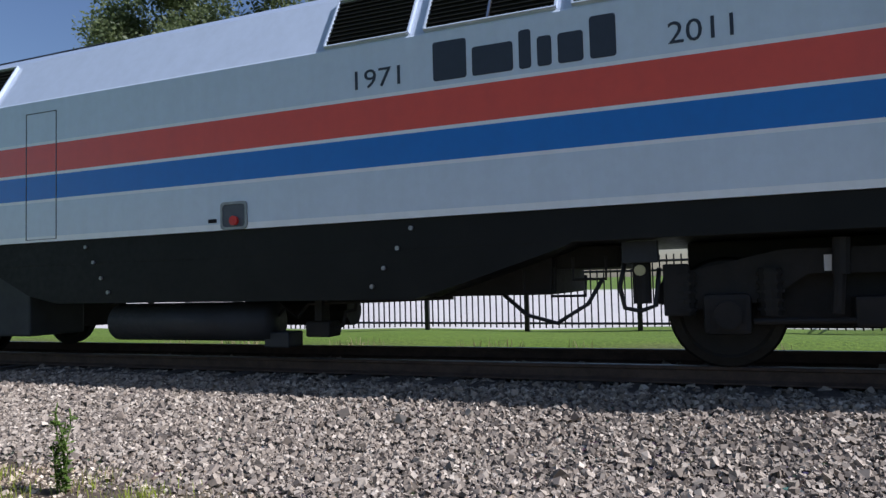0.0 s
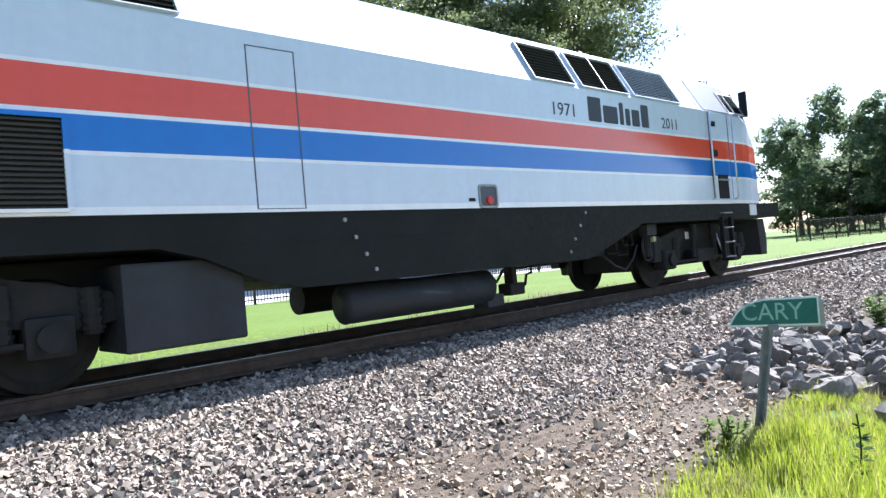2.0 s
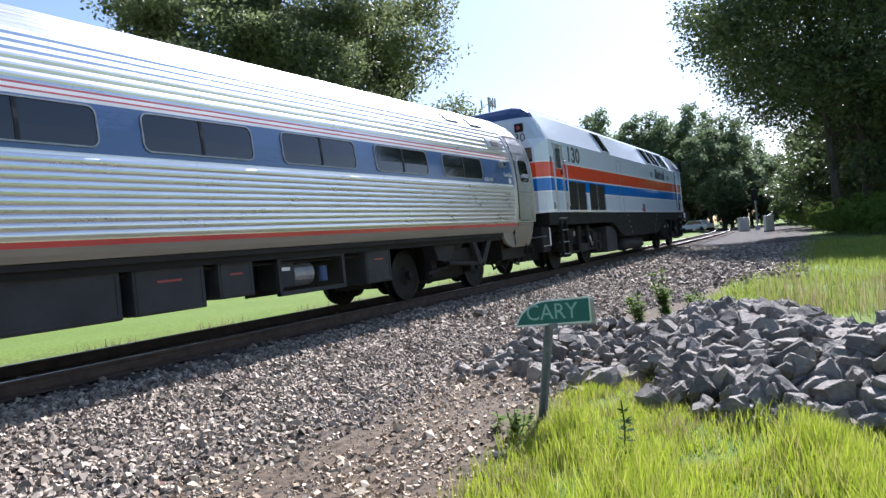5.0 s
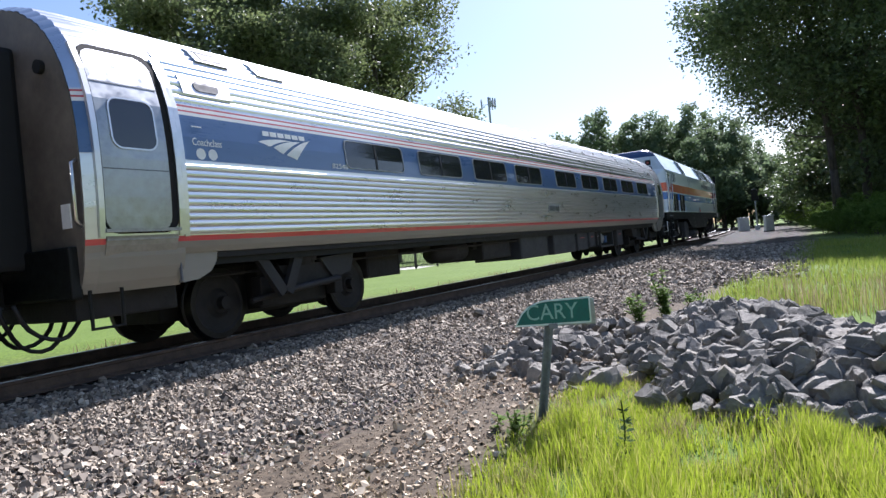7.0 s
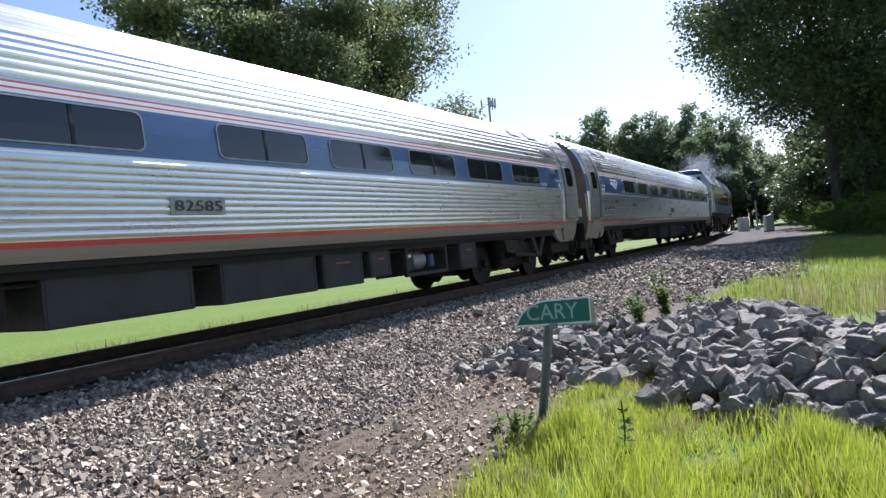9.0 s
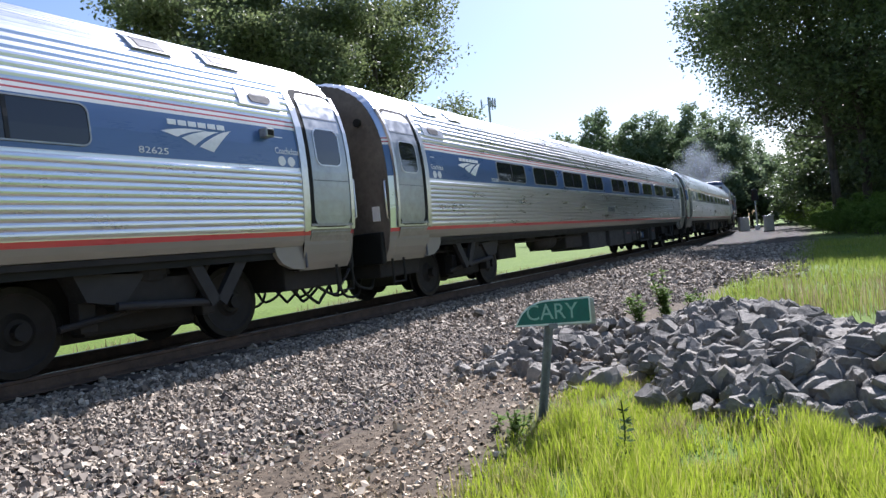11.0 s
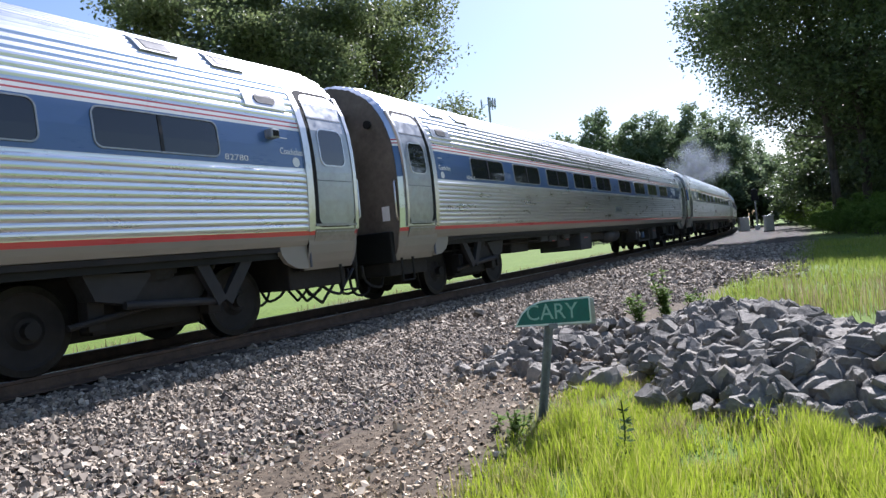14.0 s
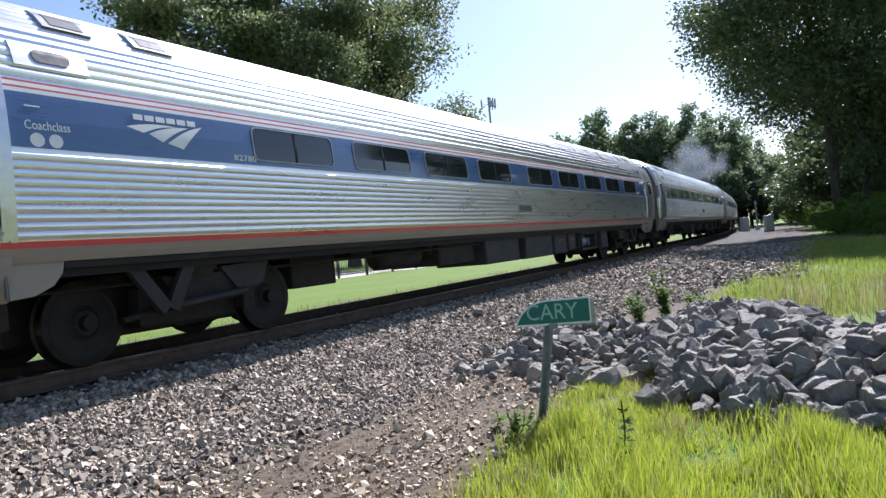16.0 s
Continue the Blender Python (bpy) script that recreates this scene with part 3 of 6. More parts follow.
def railway():
    track = thing("railway_track", "rusty steel rails on dark timber sleepers in ballast", "railway track")
    track["kind"] = "structure"
    web = [(-0.07, -0.17), (0.07, -0.17), (0.07, -0.155), (0.012, -0.13), (0.012, -0.045), (0.035, -0.035), (0.036, -0.006), (-0.036, -0.006), (-0.035, -0.035), (-0.012, -0.045), (-0.012, -0.13), (-0.07, -0.155)]
    top = [(-0.035, -0.006), (0.035, -0.006), (0.030, 0.0), (-0.030, 0.0)]
    for d in (-0.753, 0.753):
        rail = sweep("rail", web, -40, 150, d, RUST, track)
        sweep("rail_head", top, -40, 150, d, RAILTOP, rail)
    bm = box(-0.115, 0.115, -1.30, 1.30, -0.36, -0.175, 0.012)
    first = None
    for i in range(200):
        s = -22 + i * 0.52
        x, y, h = track_at(s)
        jx, jr = random.uniform(-0.03, 0.03), random.uniform(-0.8, 0.8)
        m = pose(x + jx, y + random.uniform(-0.04, 0.04), random.uniform(-0.012, 0.004), 0, 0, math.degrees(h) + jr)
        if first is None:
            first = part("sleeper", bm, TIMBER, track)
            first.matrix_basis = m
        else:
            again(first, track, m)


# ---- the locomotive ----
def wheel_mesh(r, side):
    """One turned steel wheel: flange, tread, dished plate and hub."""
    prof = [(0.0, 0.10), (0.13, 0.10), (0.15, 0.075), (r * 0.42, 0.045), (r * 0.78, 0.050), (r * 0.84, 0.068), (r - 0.006, 0.068), (r, 0.060), (r + 0.004, -0.050), (r + 0.028, -0.062), (r + 0.028, -0.080), (r * 0.84, -0.085), (r * 0.78, -0.05), (0.15, -0.07), (0.0, -0.07)]
    bm = bmesh.new()
    n = 40
    rings = []
    for q, y in prof:
        if q == 0:
            rings.append([bm.verts.new((0, y * side, 0))])
        else:
            rings.append([bm.verts.new((q * math.cos(2 * math.pi * k / n), y * side, q * math.sin(2 * math.pi * k / n))) for k in range(n)])
    for idx, (u, v) in enumerate(zip(rings, rings[1:])):
        for k in range(n):
            j = (k + 1) % n
            if len(u) == 1:
                f = bm.faces.new((u[0], v[k], v[j]))
            elif len(v) == 1:
                f = bm.faces.new((u[k], u[j], v[0]))
            else:
                f = bm.faces.new((u[k], u[j], v[j], v[k]))
            f.material_index = 1 if 5 <= idx <= 8 else 0
    return bm


def wheelset(parent, u, r, gear):
    ob = part("wheelset", rod((0, -0.95, 0), (0, 0.95, 0), 0.085, 12), gear, parent, "dark steel axle with its wheels")
    ob.matrix_basis = pose(u, 0, r)
    for side in (-1, 1):
        w = part("wheel", wheel_mesh(r, side), [gear, TREAD], ob, "dark wheel with a worn rim")
        w.matrix_basis = pose(0, 0.753 * side, 0)
    return ob


def slats(x0, x1, z0, z1, n, depth, at, bm=None):
    """Slanted louvre slats; at(x, z, out) gives a place on the wall."""
    bm = bm or bmesh.new()
    for i in range(n):
        z = z0 + (i + 0.15) * (z1 - z0) / n
        h = (z1 - z0) / n * 0.5
        q = [at(x0, z, depth), at(x1, z, depth), at(x1, z + h, depth * 0.25), at(x0, z + h, depth * 0.25)]
        b = [at(x0, z - 0.006, depth * 0.9), at(x1, z - 0.006, depth * 0.9), at(x1, z + h - 0.006, 0), at(x0, z + h - 0.006, 0)]
        v = [bm.verts.new(p) for p in q + b]
        for f in ((0, 1, 2, 3), (7, 6, 5, 4), (0, 4, 5, 1), (1, 5, 6, 2), (3, 2, 6, 7), (0, 3, 7, 4)):
            bm.faces.new([v[k] for k in f])
    return bm


def wall_point(x, z, out):
    """On the locomotive's right wall: upright below the roof slope, leaning in above."""
    if z <= 3.40:
        return (x, -1.52 - out, z)
    k = (z - 3.40) / 0.75
    return (x, -1.52 + 0.42 * k - out * 0.87, z + out * 0.49)


def wall_panel(x0, x1, z0, z1, out, back=0.0):
    bm = bmesh.new()
    v = [bm.verts.new(wall_point(x, z, o)) for o in (back, out) for x, z in ((x0, z0), (x1, z0), (x1, z1), (x0, z1))]
    for f in ((3, 2, 1, 0), (4, 5, 6, 7), (0, 1, 5, 4), (1, 2, 6, 5), (2, 3, 7, 6), (3, 0, 4, 7)):
        bm.faces.new([v[k] for k in f])
    return bm


def grille(loco, x0, x1, z0, z1, n, material, bars=(), label=""):
    # black sheet paints in the unlit depth behind the slats
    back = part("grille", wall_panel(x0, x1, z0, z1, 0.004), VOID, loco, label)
    part("slats", slats(x0, x1, z0, z1, n, 0.035, wall_point), material, back)
    w = 0.022 if z1 < 3 else 0.010
    for a, b, c, d in ((x0 - w, x0 + w, z0, z1), (x1 - w, x1 + w, z0, z1), (x0, x1, z0 - w, z0 + w * 0.4), (x0, x1, z1 - w * 0.4, z1 + w)):
        part("grille_frame", wall_panel(a, b, c, d, 0.042), LOCO, back)
    for b in bars:
        part("divider", wall_panel(b - 0.012, b + 0.012, z0, z1, 0.042), STEEL, back)


def grab_rail(loco, x, z0, z1, y=-1.52):
    bm = pipe([(x, y, z0), (x, y - 0.075, z0 + 0.03), (x, y - 0.075, z1 - 0.03), (x, y, z1)], 0.017, 8)
    part("grab_rail", bm, STEEL, loco, "bright steel grab rail", True)


def ladder(loco, x, z0, z1, n, y=-1.50, w=0.20):
    bm = bmesh.new()
    for s in (-w, w):
        box(x + s - 0.035, x + s + 0.035, y - 0.05, y + 0.03, z0 - 0.02, z1 - 0.08, 0.006, bm)
    ob = part("ladder", bm, BLACK, loco, "black step ladder with bright treads")
    for i in range(n):
        z = z0 + (z1 - z0) * i / (n - 1)
        part("tread_plate", box(x - w, x + w, y - 0.075, y + 0.06, z - 0.015, z + 0.012, 0.004), GALV, ob)


def loco_truck(loco, u):
    fr = bmesh.new()
    for s in (-1, 1):
        y0, y1 = (s * 0.98, s * 1.14)
        prism([(u - 2.05, 0.62), (u - 1.72, 0.55), (u - 1.1, 0.62), (u - 0.75, 0.86), (u + 0.75, 0.86), (u + 1.1, 0.62), (u + 1.72, 0.55), (u + 2.05, 0.62), (u + 1.95, 0.86), (u + 0.95, 1.08), (u - 0.95, 1.08), (u - 1.95, 0.86)], y0, y1, fr)
        for w in (-1.41, 1.41):
            box(u + w - 0.20, u + w + 0.20, s * 0.95, s * 1.24, 0.33, 0.70, 0.05, fr)
            for q in (-0.36, 0.36):
                rod((u + w + q, s * 1.12, 0.50), (u + w + q, s * 1.12, 0.92), 0.095, 12, bm=fr)
                for k in range(5):
                    rod((u + w + q, s * 1.12, 0.54 + k * 0.08), (u + w + q, s * 1.12, 0.57 + k * 0.08), 0.115, 12, bm=fr)
            rod((u + w, s * 1.24, 0.51), (u + w, s * 1.30, 0.51), 0.12, 16, bm=fr)
        box(u - 0.42, u + 0.42, s * 1.0, s * 1.26, 0.40, 0.66, 0.03, fr)
        rod((u - 1.2, s * 1.22, 0.45), (u + 1.2, s * 1.22, 0.47), 0.03, 8, bm=fr)
        for q in (-0.55, 0.35):
            rod((u + q, s * 1.25, 0.52), (u + q * 0.9, s * 1.25, 1.16), 0.05, 10, bm=fr)
            rod((u + q * 0.93, s * 1.25, 0.85), (u + q * 0.9, s * 1.25, 1.16), 0.07, 10, bm=fr)
        box(u - 1.95, u - 1.72, s * 1.0, s * 1.22, 0.50, 0.98, 0.02, fr)
        box(u + 0.9, u + 1.12, s * 1.02, s * 1.24, 0.70, 1.0, 0.02, fr)
    box(u - 1.2, u + 1.2, -0.95, 0.95, 0.40, 0.98, 0.04, fr)
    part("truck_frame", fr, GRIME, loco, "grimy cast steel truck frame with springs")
    part("data_plate", box(u - 0.62, u - 0.50, -1.155, -1.14, 0.88, 1.02), WHITE, loco, "small white data plate")
    hose = pipe([(u + 0.42, -1.27, 0.95), (u + 0.50, -1.29, 0.70), (u + 0.60, -1.29, 0.55), (u + 0.72, -1.28, 0.66)], 0.02, 6)
    part("air_hose", hose, STEEL, loco, "shiny braided air hose", True)


def loco_body(loco):
    """Lofted hull: squared rear with chamfered corners, cab and sloped nose in front."""
    #         u     half  top of slope  roof
    rows = [(-9.66, 1.26, 3.84, 3.97), (-9.52, 1.42, 4.03, 4.17), (-9.38, 1.50, 4.12, 4.31), (-9.30, 1.52, 4.15, 4.34), (6.75, 1.52, 4.15, 4.34), (8.55, 1.50, 4.12, 4.30),
            (8.95, 1.45, 3.98, 4.16), (9.75, 1.25, 3.30, 3.42), (10.15, 1.08, 2.98, 3.05), (10.50, 0.86, 2.72, 2.78)]
    bm = bmesh.new()
    lines = []
    for u, h, a, top in rows:
        k = min(1.0, (a - 1.53) / (4.15 - 1.53))
        zs = [1.53, 1.53 + (2.5 - 1.53) * k, 1.53 + (3.40 - 1.53) * k, 1.53 + (a - 1.53) * 1.0]
        half = [(h, zs[0]), (h, zs[1]), (h, zs[2]), (h - 0.42, zs[3]), (h - 0.58, zs[3] + (top - zs[3]) * 0.65), (h - 0.85, top)]
        pts = half + [(-y, z) for y, z in reversed(half)]
        lines.append([bm.verts.new((u, y, z)) for y, z in pts])
    for p, q in zip(lines, lines[1:]):
        for i in range(len(p) - 1):
            bm.faces.new((p[i], p[i + 1], q[i + 1], q[i]))
        bm.faces.new((p[-1], p[0], q[0], q[-1]))
    bm.faces.new(lines[0][::-1]), bm.faces.new(lines[-1])
    keep = [e for e in bm.edges if len(e.link_faces) == 2 and e.calc_face_angle(0) > 0.25 and (e.verts[0].co.z > 1.6 or e.verts[1].co.z > 1.6)]
    bmesh.ops.bevel(bm, geom=keep, offset=0.045, segments=3, affect="EDGES", profile=0.6)
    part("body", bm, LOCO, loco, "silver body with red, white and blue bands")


def locomotive():
    loco = thing("locomotive", "silver diesel locomotive with red, white and blue bands", "locomotive")
    loco_body(loco)
    part("sill", box(-9.62, 10.20, -1.49, 1.49, 1.215, 1.527, 0.004), BLACK, loco, "black underframe sill")
    part("fuel_tank", prism([(-4.0, 1.22), (-3.55, 1.10), (-2.96, 0.83), (-2.45, 0.72), (2.64, 0.70), (3.2, 0.86), (4.13, 1.15), (4.3, 1.22)], -1.488, 1.488), BLACK, loco, "black fuel tank with slanted ends")
    for u, z in ((2.63, 1.43), (2.47, 1.23), (2.31, 1.03), (2.17, 0.84), (-1.91, 1.43), (-1.78, 1.23), (-1.65, 1.03), (-1.53, 0.85)):
        part("bolt", rod((u, -1.512, z), (u, -1.485, z), 0.024, 12), GALV, loco)
    for u in (-6.25, 7.0):
        loco_truck(loco, u)
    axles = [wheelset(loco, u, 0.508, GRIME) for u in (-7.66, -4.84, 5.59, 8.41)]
    # tanks and boxes under the frame
    tank = part("air_tank", rod((-1.75, -1.08, 0.46), (0.66, -1.08, 0.46), 0.235, 24), BOXGREY, loco, "dark cylindrical air reservoir", True)
    for u in (-1.25, 0.10):
        part("strap", box(u - 0.03, u + 0.03, -1.10, -1.06, 0.66, 0.76), BLACK, tank)
    part("valve_box", box(0.58, 0.92, -1.2, -0.9, 0.16, 0.34, 0.02), BOXGREY, loco)
    part("piping", pipe([(0.62, -1.0, 0.50), (0.78, -1.05, 0.62), (0.95, -1.05, 0.50), (1.1, -1.05, 0.66), (2.9, -1.05, 0.70)], 0.022), GRIME, loco)
    part("equipment_box", box(-4.28, -3.10, -1.36, -0.5, 0.28, 1.10, 0.03), BOXGREY, loco, "dark grey box with bolted cover")
    part("inner_gear", box(-9.3, -3.4, -0.55, 0.55, 0.34, 1.2, 0.03), GRIME, loco)
    part("brake_rigging", box(2.6, 3.95, -0.9, 0.9, 0.71, 1.2, 0.03), GRIME, loco)
    part("brake_rigging", box(3.95, 4.62, -0.8, 0.8, 0.97, 1.2, 0.03), GRIME, loco)
    part("inner_gear", box(5.25, 9.6, -0.55, 0.55, 0.34, 1.2, 0.03), GRIME, loco)
    for n, (x0, x1, z0, z1) in enumerate(((3.70, 4.02, 0.74, 0.98), (3.98, 4.32, 0.70, 0.90), (4.20, 4.52, 0.86, 1.08))):
        loop = [(x0, -1.1, z1), (x0, -1.12, z0), (x1, -1.12, z0), (x1, -1.1, z1)]
        part("conduit", pipe(loop, 0.017), GRIME, loco)
    part("hanging_valve", rod((4.86, -1.18, 0.62), (4.86, -1.18, 1.05), 0.085, 14), GRIME, loco, "dark hanging air valve")
    part("valve_hose", pipe([(4.72, -1.2, 1.05), (4.66, -1.22, 0.78), (4.70, -1.22, 0.58), (4.84, -1.2, 0.55), (4.98, -1.2, 0.60), (5.02, -1.2, 0.95)], 0.022, 8), RUBBER, loco, "black rubber hose loop", True)
    part("drain_valve", box(1.12, 1.44, -1.16, -0.9, 0.28, 0.46, 0.03), GRIME, loco)
    part("drain_bracket", box(1.22, 1.32, -1.12, -0.95, 0.44, 0.74, 0.01), GRIME, loco)
    part("pipe_stub", pipe([(1.46, -1.05, 0.36), (1.56, -1.06, 0.42), (1.60, -1.06, 0.56), (1.72, -1.06, 0.58), (1.74, -1.05, 0.72)], 0.022, 8), GRIME, loco)
    part("air_hose", pipe([(3.5, -1.15, 0.72), (3.75, -1.22, 0.52), (4.05, -1.22, 0.44), (4.35, -1.2, 0.62), (4.5, -1.2, 0.86)], 0.022), RUBBER, loco, "black air hose", True)
    part("end_cap", rod((4.86, -1.30, 0.93), (4.86, -1.36, 0.93), 0.05, 14), PALEYELLOW, loco, "pale yellow cap")
    part("bracket_box", box(4.70, 5.02, -1.32, -1.15, 1.0, 1.20, 0.01), BOXGREY, loco)
    part("far_tank", rod((-1.2, 0.9, 0.50), (0.6, 0.9, 0.50), 0.22, 16), GRIME, loco)
    # side openings
    grille(loco, -8.22, -6.58, 1.58, 2.36, 17, LOUVRE, (-7.36,), "dark radiator louvre with fine slats")
    grille(loco, -6.34, -4.69, 1.58, 2.36, 17, LOUVRE, (-5.52,), "dark radiator louvre with fine slats")
    grille(loco, -4.46, -3.62, 3.44, 4.08, 11, LOUVRE, (), "dark louvre in the roof slope")
    grille(loco, 1.66, 2.66, 3.44, 4.08, 11, LOUVRE, (), "dark louvre in the roof slope")
    grille(loco, 2.84, 4.20, 3.44, 4.08, 11, LOUVRE, (3.52,), "dark louvre in the roof slope")
    grille(loco, 4.36, 5.95, 3.44, 4.08, 16, LOCO, (), "silver painted louvre in the roof slope")
    # panel seams
    for a, b, c, d in ((-2.97, -2.955, 1.56, 3.25), (-2.415, -2.40, 1.56, 3.25), (-2.97, -2.40, 3.238, 3.25), (-2.97, -2.40, 1.56, 1.568)):
        part("panel_seam", wall_panel(a, b, c, d, 0.003), SEAM, loco)
    for u in (-9.25, 6.7):
        part("roof_seam", wall_panel(u, u + 0.012, 3.42, 4.1, 0.003), SEAM, loco)
    # fuel cut-off recess
    cut = part("recess", wall_panel(0.26, 0.60, 1.545, 1.83, 0.004), SEAM, loco, "recess with a red emergency knob")
    part("recess_frame", ring([(0.43 + x, 1.69 + z) for x, z in rounded(0.37, 0.32, 0.05)], [(0.43 + x, 1.69 + z) for x, z in rounded(0.31, 0.26, 0.04)], -1.535, -1.52), GALV, cut)
    part("knob", rod((0.44, -1.50, 1.63), (0.44, -1.56, 1.63), 0.055, 14), REDPAINT, cut, "red knob")
    part("label_plate", wall_panel(0.06, 0.18, 1.62, 1.665, 0.004), VOID, loco)
    # rear door
    door = part("door", wall_panel(-9.03, -8.42, 1.60, 3.26, 0.012), LOCO, loco, "side door with rounded window")
    for a, b in ((-9.07, -9.03), (-8.42, -8.38)):
        part("door_frame", wall_panel(a, b, 1.57, 3.30, 0.035), STEEL, door)
    part("door_frame", wall_panel(-9.07, -8.38, 3.26, 3.30, 0.035), STEEL, door)
    o = [(-8.725 + x, 2.93 + z) for x, z in rounded(0.46, 0.56, 0.08)]
    i = [(-8.725 + x, 2.93 + z) for x, z in rounded(0.41, 0.51, 0.07)]
    part("window_frame", ring(o, i, -1.555, -1.53), STEEL, door)
    part("pane", prism(i, -1.54, -1.532), PALEGLASS, door, "grey door window")
    part("latch", wall_panel(-8.58, -8.46, 2.52, 2.64, 0.03), VOID, door)
    part("latch_handle", box(-8.57, -8.47, -1.57, -1.55, 2.57, 2.59), REDPAINT, door)
    part("warning_strip", wall_panel(-8.46, -8.44, 2.1, 2.42, 0.016), YELLOW, door)
    for u in (-9.22, -8.27):
        grab_rail(loco, u, 1.66, 2.92)
        part("rail_pocket", wall_panel(u - 0.05, u + 0.05, 1.62, 1.78, 0.004), SEAM, loco)
        part("rail_pocket", wall_panel(u - 0.05, u + 0.05, 2.80, 2.96, 0.004), SEAM, loco)
    ladder(loco, -8.72, 0.45, 1.38, 4)
    # cab door, window and mirrors
    part("cab_roof_panel", wall_panel(6.86, 8.52, 3.43, 4.10, 0.006), CABGREY, loco, "blue-grey cab roof slope")
    cab = part("cab_door", wall_panel(7.02, 7.82, 1.62, 3.38, 0.010), LOCO, loco, "cab door between grab rails")
    part("door_seam", wall_panel(7.0, 7.02, 1.62, 3.38, 0.014), SEAM, cab)
    part("door_seam", wall_panel(7.82, 7.84, 1.62, 3.38, 0.014), SEAM, cab)
    # flat black plate: the step well's shade is painted, not cut in
    part("step_recess", wall_panel(7.2, 7.66, 1.63, 2.12, 0.013), VOID, cab)
    part("step", wall_panel(7.2, 7.66, 2.0, 2.03, 0.05), GALV, cab)
    part("latch", wall_panel(7.12, 7.26, 2.48, 2.62, 0.03), VOID, cab)
    part("latch", wall_panel(7.12, 7.26, 3.1, 3.2, 0.03), VOID, cab)
    for u in (6.93, 7.92):
        grab_rail(loco, u, 1.62, 3.42)
    win = part("cab_window", wall_panel(8.05, 8.75, 3.46, 3.90, 0.010), TINT, loco, "dark cab side window")
    for a, b, c, d in ((8.02, 8.06, 3.44, 3.92), (8.74, 8.78, 3.44, 3.92), (8.02, 8.78, 3.42, 3.46), (8.02, 8.78, 3.90, 3.94), (8.30, 8.33, 3.46, 3.9)):
        part("window_frame", wall_panel(a, b, c, d, 0.02), GALV, win)
    part("windshield", prism([(9.02, 4.00), (9.72, 3.40), (9.75, 3.42), (9.05, 4.04)], -1.12, 1.12), TINT, loco, "dark sloping windshield")
    part("mirror", box(8.80, 8.86, -1.56, -1.40, 3.42, 3.98, 0.01), VOID, loco, "black wind deflector")
    ladder(loco, 7.42, 0.45, 1.34, 4)
    part("pilot", prism([(10.1, 0.36), (10.40, 0.36), (10.46, 0.75), (10.36, 1.20), (10.0, 1.20)], -1.05, 1.05), BOXGREY, loco, "grey front pilot plate")
    part("front_bumper", box(10.2, 10.45, -0.9, 0.9, 1.18, 1.527, 0.03), LOCO, loco)
    part("notice", wall_panel(8.62, 8.92, 1.27, 1.50, 0.0, -0.028), WHITE, loco, "white notice plate with plain bars")
    # rear face
    rear = part("rear_door", box(-9.70, -9.64, -0.42, 0.36, 1.56, 3.45, 0.015), LOCO, loco, "end door")
    part("pane", box(-9.715, -9.70, -0.22, 0.16, 2.6, 3.2, 0.004), TINT, rear)
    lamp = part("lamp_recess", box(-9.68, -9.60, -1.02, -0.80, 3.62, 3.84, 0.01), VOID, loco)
    part("marker_light", rod((-9.70, -0.91, 3.73), (-9.67, -0.91, 3.73), 0.05, 12), REDLABEL, lamp, "dim red marker light")
    part("end_window", box(-9.68, -9.64, -1.20, -0.98, 2.84, 3.20, 0.01), TINT, loco, "small dark end window")
    t = words("130", 0.30, DARKTEXT, loco, Matrix.Identity(4), label="dark blue road number")
    t.matrix_basis = pose(-9.664, -0.62, 3.38, 90, 0, -90)
    # lettering on the side
    fit_words("130", -7.84, -6.84, 2.89, 3.33, -1.5225, DARKTEXT, loco, label="dark blue road number", bold=0.022)
    fit_words("1971", 2.03, 2.56, 2.93, 3.13, -1.5225, DARKTEXT, loco, label="dark dates")
    fit_words("2011", 5.20, 5.74, 2.93, 3.13, -1.5225, DARKTEXT, loco, label="dark dates")
    u = 2.90
    for w, h in ((0.42, 0.40), (0.48, 0.29), (0.18, 0.38), (0.20, 0.29), (0.30, 0.29), (0.30, 0.40)):
        part("name_bar", prism([(u + x + w / 2, 2.90 + h / 2 + z) for x, z in rounded(w - 0.06, h, 0.03, 3)], -1.5235, -1.518), DARKTEXT, loco)
        u += w
    part("roof_hatch", box(-4.6, -2.4, -0.75, 0.75, 4.32, 4.40, 0.02), BOXGREY, loco)
    part("roof_fan", box(-8.8, -5.2, -0.8, 0.8, 4.32, 4.37, 0.02), BOXGREY, loco)
    part("exhaust", box(-0.4, 0.5, -0.4, 0.4, 4.32, 4.40, 0.02), GRIME, loco)
    for u, s in ((-9.95, -1), (10.75, 1)):
        part("coupler", box(u - 0.28, u + 0.28, -0.13, 0.13, 0.72, 0.98, 0.04), GRIME, loco, "knuckle coupler")
    part("end_step", pipe([(-9.66, -1.48, 1.15), (-9.66, -1.48, 0.72), (-9.66, -1.3, 0.70)], 0.018), WHITE, loco)
    part("rear_gear", box(-9.7, -9.2, -1.3, 1.3, 0.55, 1.2, 0.04), GRIME, loco)
    part("cut_lever", pipe([(-9.72, -1.4, 0.95), (-9.72, -0.3, 0.9)], 0.018), GALV, loco)
    return loco, axles


